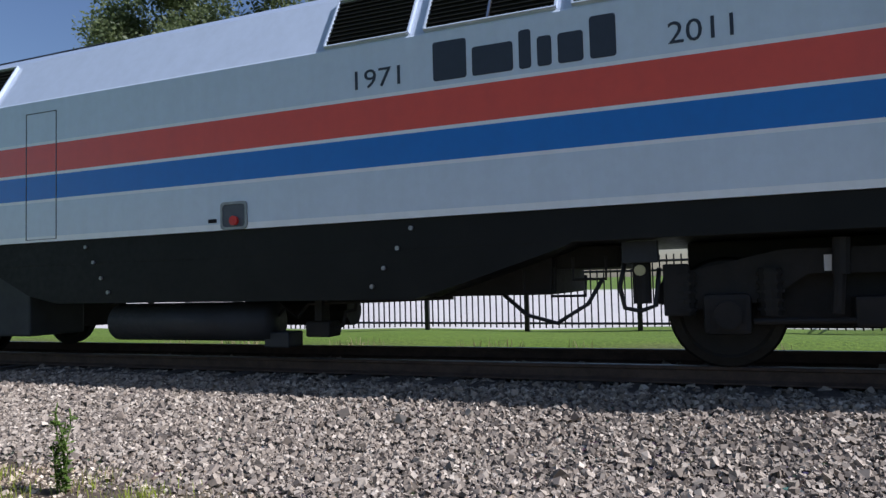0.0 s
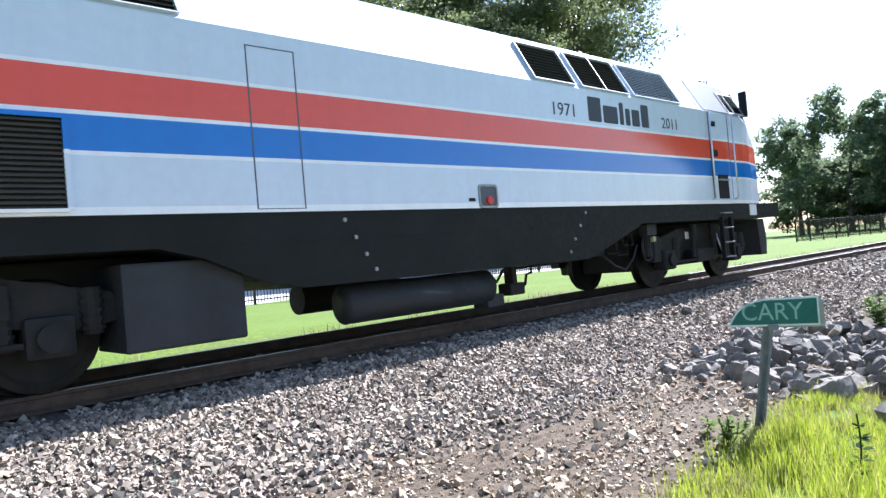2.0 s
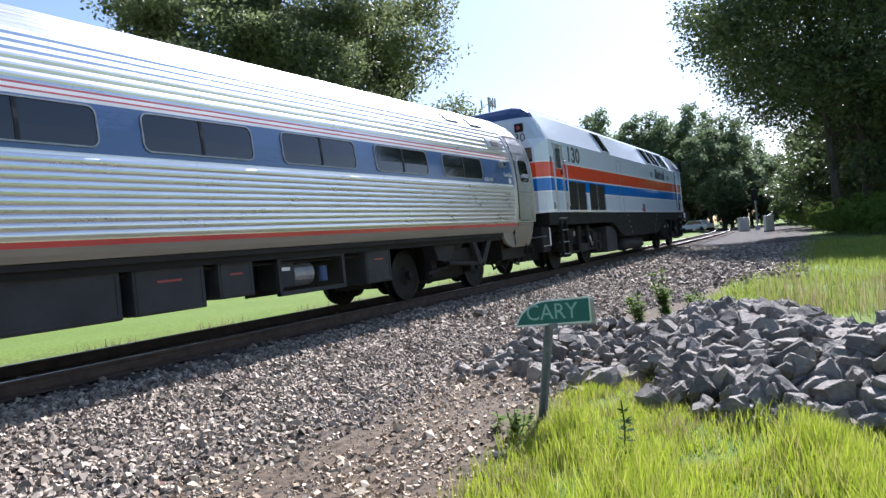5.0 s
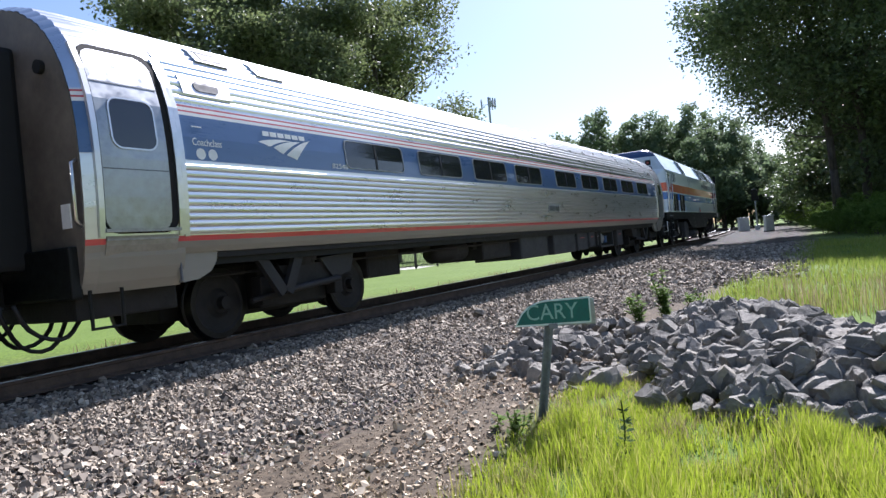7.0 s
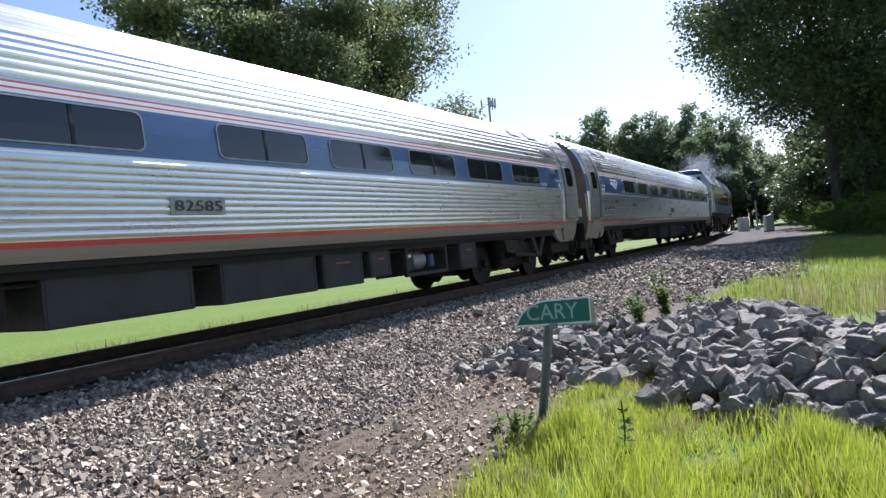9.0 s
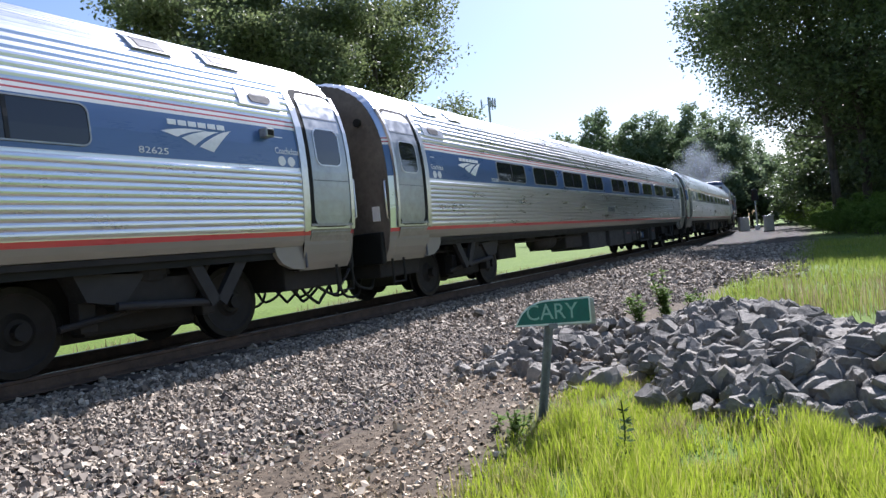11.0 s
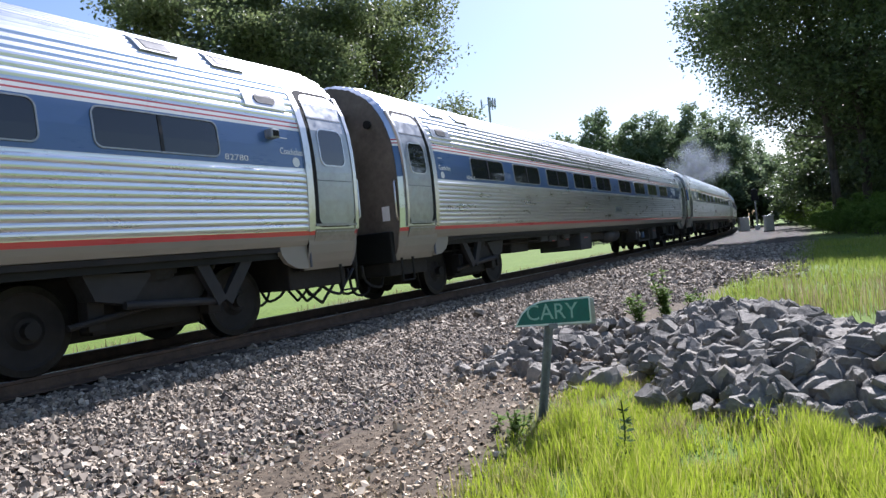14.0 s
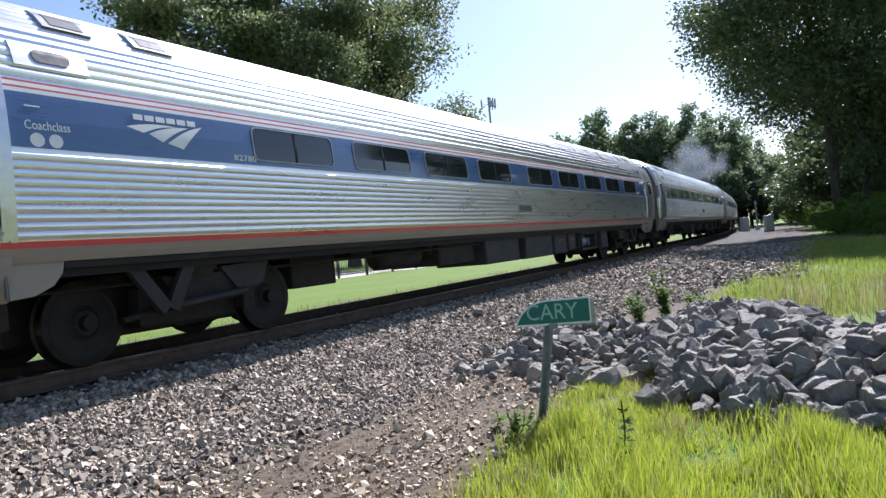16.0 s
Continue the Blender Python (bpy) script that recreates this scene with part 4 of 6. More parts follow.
# ---- the coaches ----
PROFILE = [(1.36, 0.98), (1.47, 1.06), (1.525, 1.16), (1.55, 1.24), (1.56, 1.28), (1.59, 1.60), (1.60, 1.95), (1.60, 2.11), (1.588, 2.38), (1.558, 2.64), (1.535, 2.77), (1.445, 3.05), (1.29, 3.33), (1.06, 3.56), (0.75, 3.75), (0.38, 3.86), (0.0, 3.89)]


def along_profile(lo, hi, steps):
    """Points on the cross-section between two heights (or over the roof)."""
    p = np.array(PROFILE)
    seg = np.concatenate([[0], np.cumsum(np.hypot(*np.diff(p, axis=0).T))])
    a, b = np.interp([lo, hi], p[:, 1], seg)
    t = np.linspace(a, b, steps)
    return np.stack([np.interp(t, seg, p[:, 0]), np.interp(t, seg, p[:, 1])], 1)


def fluted(lo, hi, ribs, depth):
    """The cross-section with rounded ribs standing out of it."""
    base = along_profile(lo, hi, ribs * 4 + 1)
    d = np.gradient(base, axis=0)
    nrm = np.stack([-d[:, 1], d[:, 0]], 1) / np.hypot(*d.T)[:, None] * -1
    out = np.array([0, 0.85, 1.0, 0.85] * ribs + [0]) * depth
    return base + nrm * out[:, None]


def half_section(with_ribs):
    if with_ribs == 2:
        rows = [np.array([[1.38, 0.76], [1.44, 0.86], [1.49, 0.98], [1.52, 1.10]]), along_profile(1.16, 1.28, 5), along_profile(1.30, 2.09, 6), along_profile(2.11, 2.765, 8), along_profile(2.79, 3.36, 7), fluted(3.38, 3.88, 9, 0.013), np.array([[0, 3.89]])]
    elif with_ribs:
        rows = [along_profile(1.10, 1.28, 9), fluted(1.30, 2.09, 10, 0.016), along_profile(2.11, 2.765, 8), fluted(2.79, 3.88, 19, 0.015), np.array([[0, 3.89]])]
    else:
        rows = [along_profile(0.98, 1.28, 9), along_profile(1.30, 2.09, 6), along_profile(2.11, 2.765, 8), along_profile(2.79, 3.88, 14), np.array([[0, 3.89]])]
    return np.concatenate(rows)


def shell(us, scale, with_ribs, caps=False):
    """The coach's outer skin along us; scale widens or narrows it at each place."""
    half = half_section(with_ribs)
    pts = np.concatenate([half * [-1, 1], half[-2::-1]])
    bm = bmesh.new()
    rows = []
    for u, k in zip(us, scale):
        rows.append([bm.verts.new((u, y * k, 0.98 + (z - 0.98) * (1 - (1 - k) * 0.5))) for y, z in pts])
    for p, q in zip(rows, rows[1:]):
        for i in range(len(p) - 1):
            bm.faces.new((p[i], p[i + 1], q[i + 1], q[i]))
        bm.faces.new((p[-1], p[0], q[0], q[-1]))
    if caps:
        bm.faces.new(rows[0][::-1]), bm.faces.new(rows[-1])
    return bm


def skin_y(z):
    p = np.array(PROFILE)
    return float(np.interp(z, p[:, 1], p[:, 0]))


def skin_patch(x0, x1, z0, z1, out, side=-1, rows=6, back=-0.01):
    """A thin plate that follows the coach's side."""
    bm = bmesh.new()
    zs = np.linspace(z0, z1, rows)
    f = [[bm.verts.new((x, side * (skin_y(z) + out), z)) for x in (x0, x1)] for z in zs]
    b = [[bm.verts.new((x, side * (skin_y(z) + back), z)) for x in (x0, x1)] for z in zs]
    for i in range(rows - 1):
        bm.faces.new((f[i][0], f[i][1], f[i + 1][1], f[i + 1][0]))
        bm.faces.new((b[i][1], b[i][0], b[i + 1][0], b[i + 1][1]))
        for k in (0, 1):
            bm.faces.new((f[i][k], f[i + 1][k], b[i + 1][k], b[i][k]))
    bm.faces.new((f[0][0], b[0][0], b[0][1], f[0][1])), bm.faces.new((f[-1][0], f[-1][1], b[-1][1], b[-1][0]))
    return bm


def on_skin(outline, out, side=-1):
    return [(x, side * (skin_y(z) + out), z) for x, z in outline]


def skin_ring(cx, cz, w, h, r, t, out, side=-1):
    o = [(cx + x, cz + z) for x, z in rounded(w + t, h + t, r + t / 2)]
    i = [(cx + x, cz + z) for x, z in rounded(w, h, r)]
    bm = bmesh.new()
    rows = [[bm.verts.new(p) for p in on_skin(q, e, side)] for q, e in ((o, -0.005), (o, out), (i, out), (i, -0.005))]
    for p, q in zip(rows, rows[1:]):
        for k in range(len(p)):
            j = (k + 1) % len(p)
            bm.faces.new((p[k], p[j], q[j], q[k]))
    return bm


def skin_pane(cx, cz, w, h, r, out, side=-1):
    """A plate with round corners that follows the coach's side."""
    zs = sorted({round(z, 5) for _, z in rounded(w, h, r, 4)})
    zs = sorted(set(zs) | {float(q) for q in np.linspace(-h / 2 + r, h / 2 - r, 9 if h > 1 else 4)[1:-1]})
    bm = bmesh.new()
    f, b = [], []
    for z in zs:
        over = max(0.0, abs(z) - (h / 2 - r))
        x = w / 2 - r + math.sqrt(max(r * r - over * over, 1e-8))
        for rows, o in ((f, out), (b, -0.006)):
            rows.append([bm.verts.new((cx + s * x, side * (skin_y(cz + z) + o), cz + z)) for s in (-1, 1)])
    for k in range(len(zs) - 1):
        bm.faces.new((f[k][0], f[k][1], f[k + 1][1], f[k + 1][0]))
        bm.faces.new((b[k][1], b[k][0], b[k + 1][0], b[k + 1][1]))
        for e in (0, 1):
            bm.faces.new((f[k][e], f[k + 1][e], b[k + 1][e], b[k][e]))
    bm.faces.new((f[0][0], b[0][0], b[0][1], f[0][1])), bm.faces.new((f[-1][0], f[-1][1], b[-1][1], b[-1][0]))
    return bm


WINDOWS = [-7.70, -5.66, -3.60, -1.56, 0.97, 3.01, 5.07, 7.11, 9.18]


def coach_truck(car, u):
    """Inboard-bearing truck: plain wheels outside, springs and brakes between them."""
    fr = bmesh.new()
    for s in (-1, 1):
        box(u - 1.6, u + 1.6, s * 0.42, s * 0.62, 0.40, 0.64, 0.03, fr)
        prism([(u - 0.62, 0.86), (u - 0.40, 0.52), (u + 0.40, 0.52), (u + 0.62, 0.86)], s * 0.80, s * 1.22, fr)
        rod((u - 0.05, s * 1.02, 0.84), (u - 0.05, s * 1.02, 1.04), 0.26, 18, bm=fr)
        rod((u - 0.05, s * 1.02, 0.89), (u - 0.05, s * 1.02, 0.99), 0.30, 18, bm=fr)
        rod((u - 1.1, s * 1.16, 0.44), (u + 0.4, s * 1.16, 0.62), 0.035, 8, bm=fr)
        rod((u + 0.45, s * 1.18, 0.60), (u + 0.75, s * 1.18, 1.02), 0.045, 10, bm=fr)
        box(u - 0.85, u - 0.66, s * 0.92, s * 1.10, 0.36, 0.74, 0.02, fr)
        box(u + 0.66, u + 0.85, s * 0.92, s * 1.10, 0.36, 0.74, 0.02, fr)
    box(u - 1.25, u + 1.25, -0.66, 0.66, 0.24, 0.95, 0.04, fr), box(u - 0.7, u + 0.7, -0.9, 0.9, 0.30, 0.95, 0.04, fr), box(u - 1.9, u + 1.9, -0.4, 0.4, 0.28, 0.95, 0.04, fr)
    part("truck_frame", fr, GRIME, car, "grimy truck frame with air springs")
    for s in (-1, 1):
        q = 1 if u < 0 else -1
        part("traction_rod", rod((u - q * 0.62, s * 1.30, 0.52), (u + q * 0.55, s * 1.28, 0.60), 0.045, 10), ARMGREY, car, "dusty traction rod")
        part("spring_seat", prism([(u + q * 0.18, 0.92), (u + q * 0.98, 0.96), (u + q * 0.86, 0.68), (u + q * 0.46, 0.60)], s * 0.98, s * 1.27), ARMGREY, car, "dusty grey spring seat")
        for w in (-1.32, 1.32):
            part("brake_disc", rod((u + w, s * 0.35, 0.457), (u + w, s * 0.41, 0.457), 0.33, 20), GRIME, car)


def bracket(car, u, flip):
    """The open V-shaped anchor on the coach's side by the truck."""
    k = -1 if flip else 1
    for s in (-1, 1):
        bm = bmesh.new()
        for a, b in (((u, 1.06), (u + k * 0.42, 0.50)), ((u + k * 0.80, 1.06), (u + k * 0.50, 0.50)), ((u, 1.03), (u + k * 0.80, 1.03))):
            ax, az = a
            bx, bz = b
            d = Vector((bx - ax, 0, bz - az)).normalized()
            n = Vector((-d.z, 0, d.x)) * 0.075
            prism([(ax - n.x, az - n.z), (bx - n.x, bz - n.z), (bx + n.x, bz + n.z), (ax + n.x, az + n.z)], s * 1.28, s * 1.36, bm)
        part("anchor_bracket", bm, ARMGREY, car, "grey open V-shaped truck bracket")


def end_wall(u, k, scale):
    """The dark flat end of a coach, a hand's width thick."""
    half = half_section(2)
    pts = np.concatenate([half * [-1, 1], half[-2::-1]]) * [scale, 1]
    pts[:, 1] = 0.98 + (pts[:, 1] - 0.98) * (1 - (1 - scale) * 0.5)
    bm = bmesh.new()
    a = [bm.verts.new((u, y, z)) for y, z in pts]
    b = [bm.verts.new((u - k * 0.05, y, z)) for y, z in pts]
    bm.faces.new(a), bm.faces.new(b[::-1])
    for i in range(len(a)):
        j = (i + 1) % len(a)
        bm.faces.new((a[i], a[j], b[j], b[i]))
    return bm


def coach_end(car, k):
    us = [k * u for u in (11.40, 11.6, 12.15, 12.40, 12.52)]
    end = part("vestibule", shell(us, [1.002, 1.002, 1.002, 0.995, 0.955], 2), COACH, car, "smooth steel coach end")
    wall = part("end_wall", end_wall(k * 12.53, k, 0.95), COACHEND, car, "dark brown end wall")
    part("end_grip", rod((k * 12.53, -1.05, 3.05), (k * 12.58, -1.05, 3.05), 0.07, 12), VOID, wall)
    part("end_notice", box(k * 12.53, k * 12.545, -1.32, -1.18, 1.42, 1.66), WHITE, wall)
    for s in (-1, 1):
        u = k * 11.93
        # flat black pane on the skin stands for the doorway's shaded gap
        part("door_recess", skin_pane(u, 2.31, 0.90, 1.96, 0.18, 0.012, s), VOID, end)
        door = part("door", skin_pane(u + 0.04 * k, 2.29, 0.77, 1.88, 0.15, 0.017, s), DOORSTEEL, end, "steel sliding door with a dark window")
        part("pane", skin_pane(u + 0.03 * k, 2.45, 0.50, 0.50, 0.10, 0.022, s), TINT, door)
        part("window_frame", skin_ring(u + 0.03 * k, 2.45, 0.50, 0.50, 0.10, 0.035, 0.028, s), STEEL, door)
        part("sill_plate", skin_patch(u - 0.44, u + 0.44, 1.345, 1.38, 0.045, s, 2), GALV, door)
        part("door_jamb", skin_patch(u + 0.43, u + 0.50, 1.30, 3.26, 0.03, s, 8), STEEL, end)
        part("door_jamb", skin_patch(u - 0.50, u - 0.44, 1.30, 3.26, 0.03, s, 8), STEEL, end)
        for z in (1.975, 2.86):
            part("seam", skin_patch(u + 0.04 * k - 0.375, u + 0.04 * k + 0.375, z, z + 0.009, 0.0195, s, 2), SEAM, door)
        trap = part("step_trap", skin_patch(u - 0.42, u + 0.42, 0.84, 1.31, 0.014, s, 6), SKIRT, end, "dull steel step cover under the door")
        part("trap_ledge", skin_patch(u - 0.42, u + 0.42, 1.265, 1.285, 0.022, s, 2), GALV, trap)
        arch = prism([(k * 11.42, 1.12), (k * 11.42, 0.78), (k * 11.20, 0.80), (k * 11.02, 0.88), (k * 10.93, 0.99), (k * 10.90, 1.12)], s * 1.40, s * 1.47)
        sk = part("wheel_arch", arch, COACH, end, "dull steel skirt curving up to the wheel")
        part("skirt_seam", box(k * 11.45 - 0.008, k * 11.45 + 0.008, s * 1.47, s * 1.50, 0.80, 1.0), SEAM, sk)
        bx = k * 12.30
        part("step_bracket", pipe([(bx - 0.2, s * 1.45, 0.80), (bx - 0.2, s * 1.45, 0.42), (bx + 0.14, s * 1.45, 0.42), (bx + 0.14, s * 1.45, 0.80)], 0.022), BLACK, end, "hanging step frame")
        part("grab_rail", pipe([(k * 12.50, s * 1.46, 2.08), (k * 12.60, s * 1.50, 2.03), (k * 12.60, s * 1.50, 1.48), (k * 12.50, s * 1.46, 1.40)], 0.018, 8), STEEL, end, "bright grab rail", True)
        part("end_post", skin_patch(k * 11.40 - 0.03, k * 11.40 + 0.03, 1.28, 3.4, 0.03, s, 10), STEEL, car)
    bel = part("diaphragm", box(k * 12.52, k * 12.97, -0.60, 0.60, 1.05, 3.35, 0.06), RUBBER, car, "black rubber gangway diaphragm")
    part("face_plate", box(k * 12.97, k * 12.99, -0.66, 0.66, 1.05, 3.40, 0.01), BOXGREY, bel)
    part("coupler", box(k * 12.4, k * 13.0, -0.14, 0.14, 0.66, 0.98, 0.03), GRIME, car)
    part("end_sill", box(k * 11.3, k * 12.5, -1.2, 1.2, 0.50, 0.98, 0.03), GRIME, car)
    part("buffer_beam", box(k * 12.5, k * 12.62, -1.36, 1.36, 0.72, 1.24, 0.03), BLACK, car, "black end beam")
    part("end_lamp", rod((k * 12.45, -1.12, 1.02), (k * 12.60, -1.12, 1.02), 0.08, 14), GALV, car)
    for n, (y, low) in enumerate(((-0.95, 0.34), (-0.62, 0.22), (-0.35, 0.26), (0.45, 0.28), (0.8, 0.20))):
        pts = [(k * (12.15 + 0.82 * i / 10), y + 0.05 * math.sin(i + n), 0.72 - (0.72 - low) * math.sin(math.pi * i / 10) ** 0.8) for i in range(11)]
        part("jumper_cable", pipe(pts, 0.024, 6), RUBBER, car, "drooping black jumper cable", True)
    for u in (10.52, 9.52):
        hat = part("roof_hatch", skin_patch(k * u - 0.26, k * u + 0.26, 3.40, 3.62, 0.06, -1, 4), STEEL, car, "low roof hatch with dark cover")
        part("hatch_cover", skin_patch(k * u - 0.17, k * u + 0.17, 3.44, 3.59, 0.07, -1, 4), BOXGREY, hat)
    vent = part("vent_panel", skin_patch(k * 10.86 - 0.36, k * 10.86 + 0.36, 2.90, 3.14, 0.026, -1, 4), STEEL, car, "flat panel with an oval vent")
    part("vent_opening", skin_pane(k * 10.86, 3.02, 0.36, 0.13, 0.064, 0.034), BOXGREY, vent)


def emblem(car, u):
    """Plain curved white shapes in place of the railway's emblem."""
    def spot(f, v):
        return u + 0.98 * f, 2.635 - 0.52 * v

    for a, b, c, d, bow in (((0.0, 0.39), (0.62, 0.295), (0.20, 0.49), (0.64, 0.305), 0.05), ((0.26, 0.50), (0.72, 0.29), (0.43, 0.65), (0.80, 0.29), 0.045), ((0.49, 0.66), (0.86, 0.285), (0.69, 0.76), (1.0, 0.22), 0.03)):
        bm = bmesh.new()
        rows = []
        for p, q in ((a, b), (c, d)):
            line = []
            for k in range(9):
                t = k / 8
                x, z = spot(p[0] + (q[0] - p[0]) * t, p[1] + (q[1] - p[1]) * t - bow * 4 * t * (1 - t))
                line.append(bm.verts.new((x, -(skin_y(z) + 0.005), z)))
            rows.append(line)
        for k in range(8):
            bm.faces.new((rows[1][k], rows[1][k + 1], rows[0][k + 1], rows[0][k]))
        part("emblem_stripe", bm, WHITE, car)
    for k in range(6):
        part("emblem_bar", skin_patch(u + 0.10 + 0.135 * k, u + 0.21 + 0.135 * k, 2.515, 2.575, 0.005, -1, 2), WHITE, car, "white bar in place of a letter")


def coach(turned):
    car = thing("passenger_coach", "fluted stainless steel coach with a dark blue window band", "railway coach", "coaches of the train")
    part("body", shell(np.linspace(-11.40, 11.40, 3), [1, 1, 1], True), COACH, car, "fluted steel shell with blue band and red lines")
    for k in (-1, 1):
        coach_end(car, k)
    for u in WINDOWS:
        u = -u if turned else u
        for s in (-1, 1):
            win = part("window", skin_pane(u, 2.40, 1.54, 0.42, 0.09, 0.006, s), COACHGLASS, car, "long dark tinted window")
            part("window_frame", skin_ring(u, 2.40, 1.52, 0.40, 0.08, 0.034, 0.018, s), GALV, win, "bright steel frame")
            part("divider", skin_patch(u - 0.02, u + 0.02, 2.20, 2.60, 0.014, s, 3), RUBBER, win)
    emblem(car, 9.28 if turned else -10.20)
    spots = ((-11.22, (0.10, 0.27) if not turned else (0.10,)), (10.95, (0.27,) if not turned else (0.10, 0.27)))
    for x, discs in spots:
        fit_words("Coachclass", x, x + 0.42, 2.30, 2.385, -(skin_y(2.34) + 0.004), WHITE, car, tilt=-4, label="white class lettering")
        for q in discs:
            part("symbol_disc", skin_pane(x + q, 2.205, 0.13, 0.13, 0.0649, 0.005), WHITE, car, "round white symbol")
        part("small_notice", skin_patch(x + 0.02, x + 0.16, 2.51, 2.522, 0.004, -1, 2), WHITE, car)
    lamp = part("side_lamp", box(10.72, 10.86, -1.70, -1.56, 2.48, 2.60, 0.02), GALV, car, "small marker lamp housing")
    part("lamp_lens", box(10.74, 10.84, -1.708, -1.70, 2.50, 2.57), VOID, lamp)
    # under the floor
    part("floor_pan", box(-11.3, 11.3, -1.40, 1.40, 0.95, 1.09), BLACK, car)
    part("side_sill", box(-10.9, 10.9, -1.47, -1.39, 1.03, 1.092), GRIME, car)
    for u in (-9.05, 9.33):
        coach_truck(car, u)
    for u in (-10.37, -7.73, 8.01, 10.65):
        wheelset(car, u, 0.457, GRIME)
    bracket(car, -10.15, False), bracket(car, 10.50, True)
    if not turned:
        boxes = [(-1.85, -0.12, 0.46, -1.34, BOXGREY, 0), (0.28, 2.00, 0.45, -1.34, BOXGREY, 0), (2.14, 3.08, 0.46, -1.34, BOXGREY, 1), (3.30, 3.86, 0.52, -1.32, BOXGREY, 1), (6.18, 6.86, 0.44, -1.34, BOXGREY, 1),
                 (-7.2, -6.2, 0.50, -0.85, GRIME, 0), (-3.55, -2.1, 0.56, -1.2, GRIME, 0), (-3.75, -3.6, 0.80, -1.1, GRIME, 0), (-6.1, -5.5, 0.84, -1.1, GRIME, 0)]
        part("air_tank", rod((-5.15, -0.9, 0.82), (-4.0, -0.9, 0.82), 0.21, 18), GRIME, car, "dark underfloor tank", True)
    else:
        boxes = [(-3.0, -2.0, 0.47, -1.36, BOXGREY, 1), (-4.45, -3.5, 0.62, -1.2, GRIME, 0), (-5.15, -4.6, 0.80, -1.25, BOXGREY, 1), (-5.75, -5.25, 0.82, -1.25, BOXGREY, 0), (-4.2, -3.7, 0.84, -1.3, BOXGREY, 1),
                 (-7.0, -5.9, 0.62, -0.95, GRIME, 0), (-1.95, 0.05, 0.70, -1.15, GRIME, 0), (2.65, 3.7, 0.82, -1.3, GRIME, 0), (6.10, 6.78, 0.48, -1.34, BOXGREY, 1)]
        part("air_tank", rod((0.18, -1.08, 0.80), (1.38, -1.08, 0.80), 0.22, 20), BOXGREY, car, "dark horizontal air tank", True)
    for a, b, z, y, mat, lab in boxes:
        e = part("equipment_box", box(a, b, y, -0.1, z, 0.98, 0.025), mat, car, "dark underfloor equipment box")
        part("cover_rim", ring([((a + b) / 2 + p, (z + 0.98) / 2 + q) for p, q in rounded(b - a - 0.06, 0.98 - z - 0.06, 0.02, 2)], [((a + b) / 2 + p, (z + 0.98) / 2 + q) for p, q in rounded(b - a - 0.12, 0.98 - z - 0.12, 0.02, 2)], y - 0.008, y), mat, e)
        if lab:
            part("red_label", box(a + 0.3 * (b - a), a + 0.65 * (b - a), y - 0.012, y - 0.002, 0.80, 0.825), REDLABEL, e)
    rack = bmesh.new()
    x0, x1 = (4.26, 5.64) if not turned else (3.80, 5.50)
    for a in (x0, x1 - 0.06):
        box(a, a + 0.06, -1.36, -1.29, 0.45, 0.98, 0.006, rack)
    box(x0, x1, -1.36, -1.29, 0.45, 0.51, 0.006, rack), box(x0, x1, -1.36, -1.29, 0.92, 0.98, 0.006, rack)
    rk = part("open_rack", rack, BOXGREY, car, "open frame holding a compressor")
    part("compressor", rod((x0 + 0.45, -1.05, 0.72), (x0 + 0.85, -1.05, 0.72), 0.17, 18), GALV, rk, "grey compressor")
    part("motor", box(x0 + 0.14, x0 + 0.45, -1.22, -0.8, 0.54, 0.90, 0.03), BOXGREY, rk)
    part("motor_bars", box(x0 + 0.20, x0 + 0.36, -1.225, -1.22, 0.78, 0.83), WHITE, rk)
    part("canister", rod((x1 - 0.28, -1.15, 0.58), (x1 - 0.28, -1.15, 0.80), 0.07, 12), BLUEPAINT, rk, "blue canister")
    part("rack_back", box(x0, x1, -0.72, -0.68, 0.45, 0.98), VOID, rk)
    part("centre_gear", box(-7.3, 7.0, -0.45, 0.45, 0.84, 0.96, 0.02), GRIME, car)
    part("far_box", box(2.4, 5.2, 0.5, 1.3, 0.60, 0.98, 0.02), GRIME, car)
    part("brake_pipe", pipe([(-11.5, -0.9, 0.80), (-7.0, -1.1, 0.86), (-2.2, -1.25, 0.90), (2.0, -1.2, 0.92), (7.0, -1.2, 0.88)], 0.022), GRIME, car)
    x = -0.55 if not turned else 0.07
    part("number_plate", skin_patch(x, x + 0.75, 1.52, 1.72, 0.026, -1, 2), GALV, car)
    return car


railway()
LOCOMOTIVE, LOCO_AXLES = locomotive()
COACH_ONE, COACH_TURNED = coach(False), coach(True)
COACHES = [COACH_ONE, copy_thing(COACH_ONE, Matrix.Identity(4)), COACH_TURNED, copy_thing(COACH_ONE, Matrix.Identity(4))]
NUMBERS = ["82548", "82585", "82625", "82780"]
for c, text, turned in zip(COACHES, NUMBERS, (False, False, True, False)):
    x = (-0.50, -8.80, 10.02) if not turned else (0.12, -10.18, 8.98)
    fit_words(text, x[0], x[0] + 0.65, 1.56, 1.68, -(1.598 + 0.028), DARKTEXT, c, label="dark fleet number on a steel plate")
    fit_words(text, x[1], x[1] + 0.36, 2.17, 2.24, -(skin_y(2.2) + 0.005), WHITE, c, label="white fleet number")
    fit_words(text, x[2], x[2] + 0.36, 2.17, 2.24, -(skin_y(2.2) + 0.005), WHITE, c, label="white fleet number")


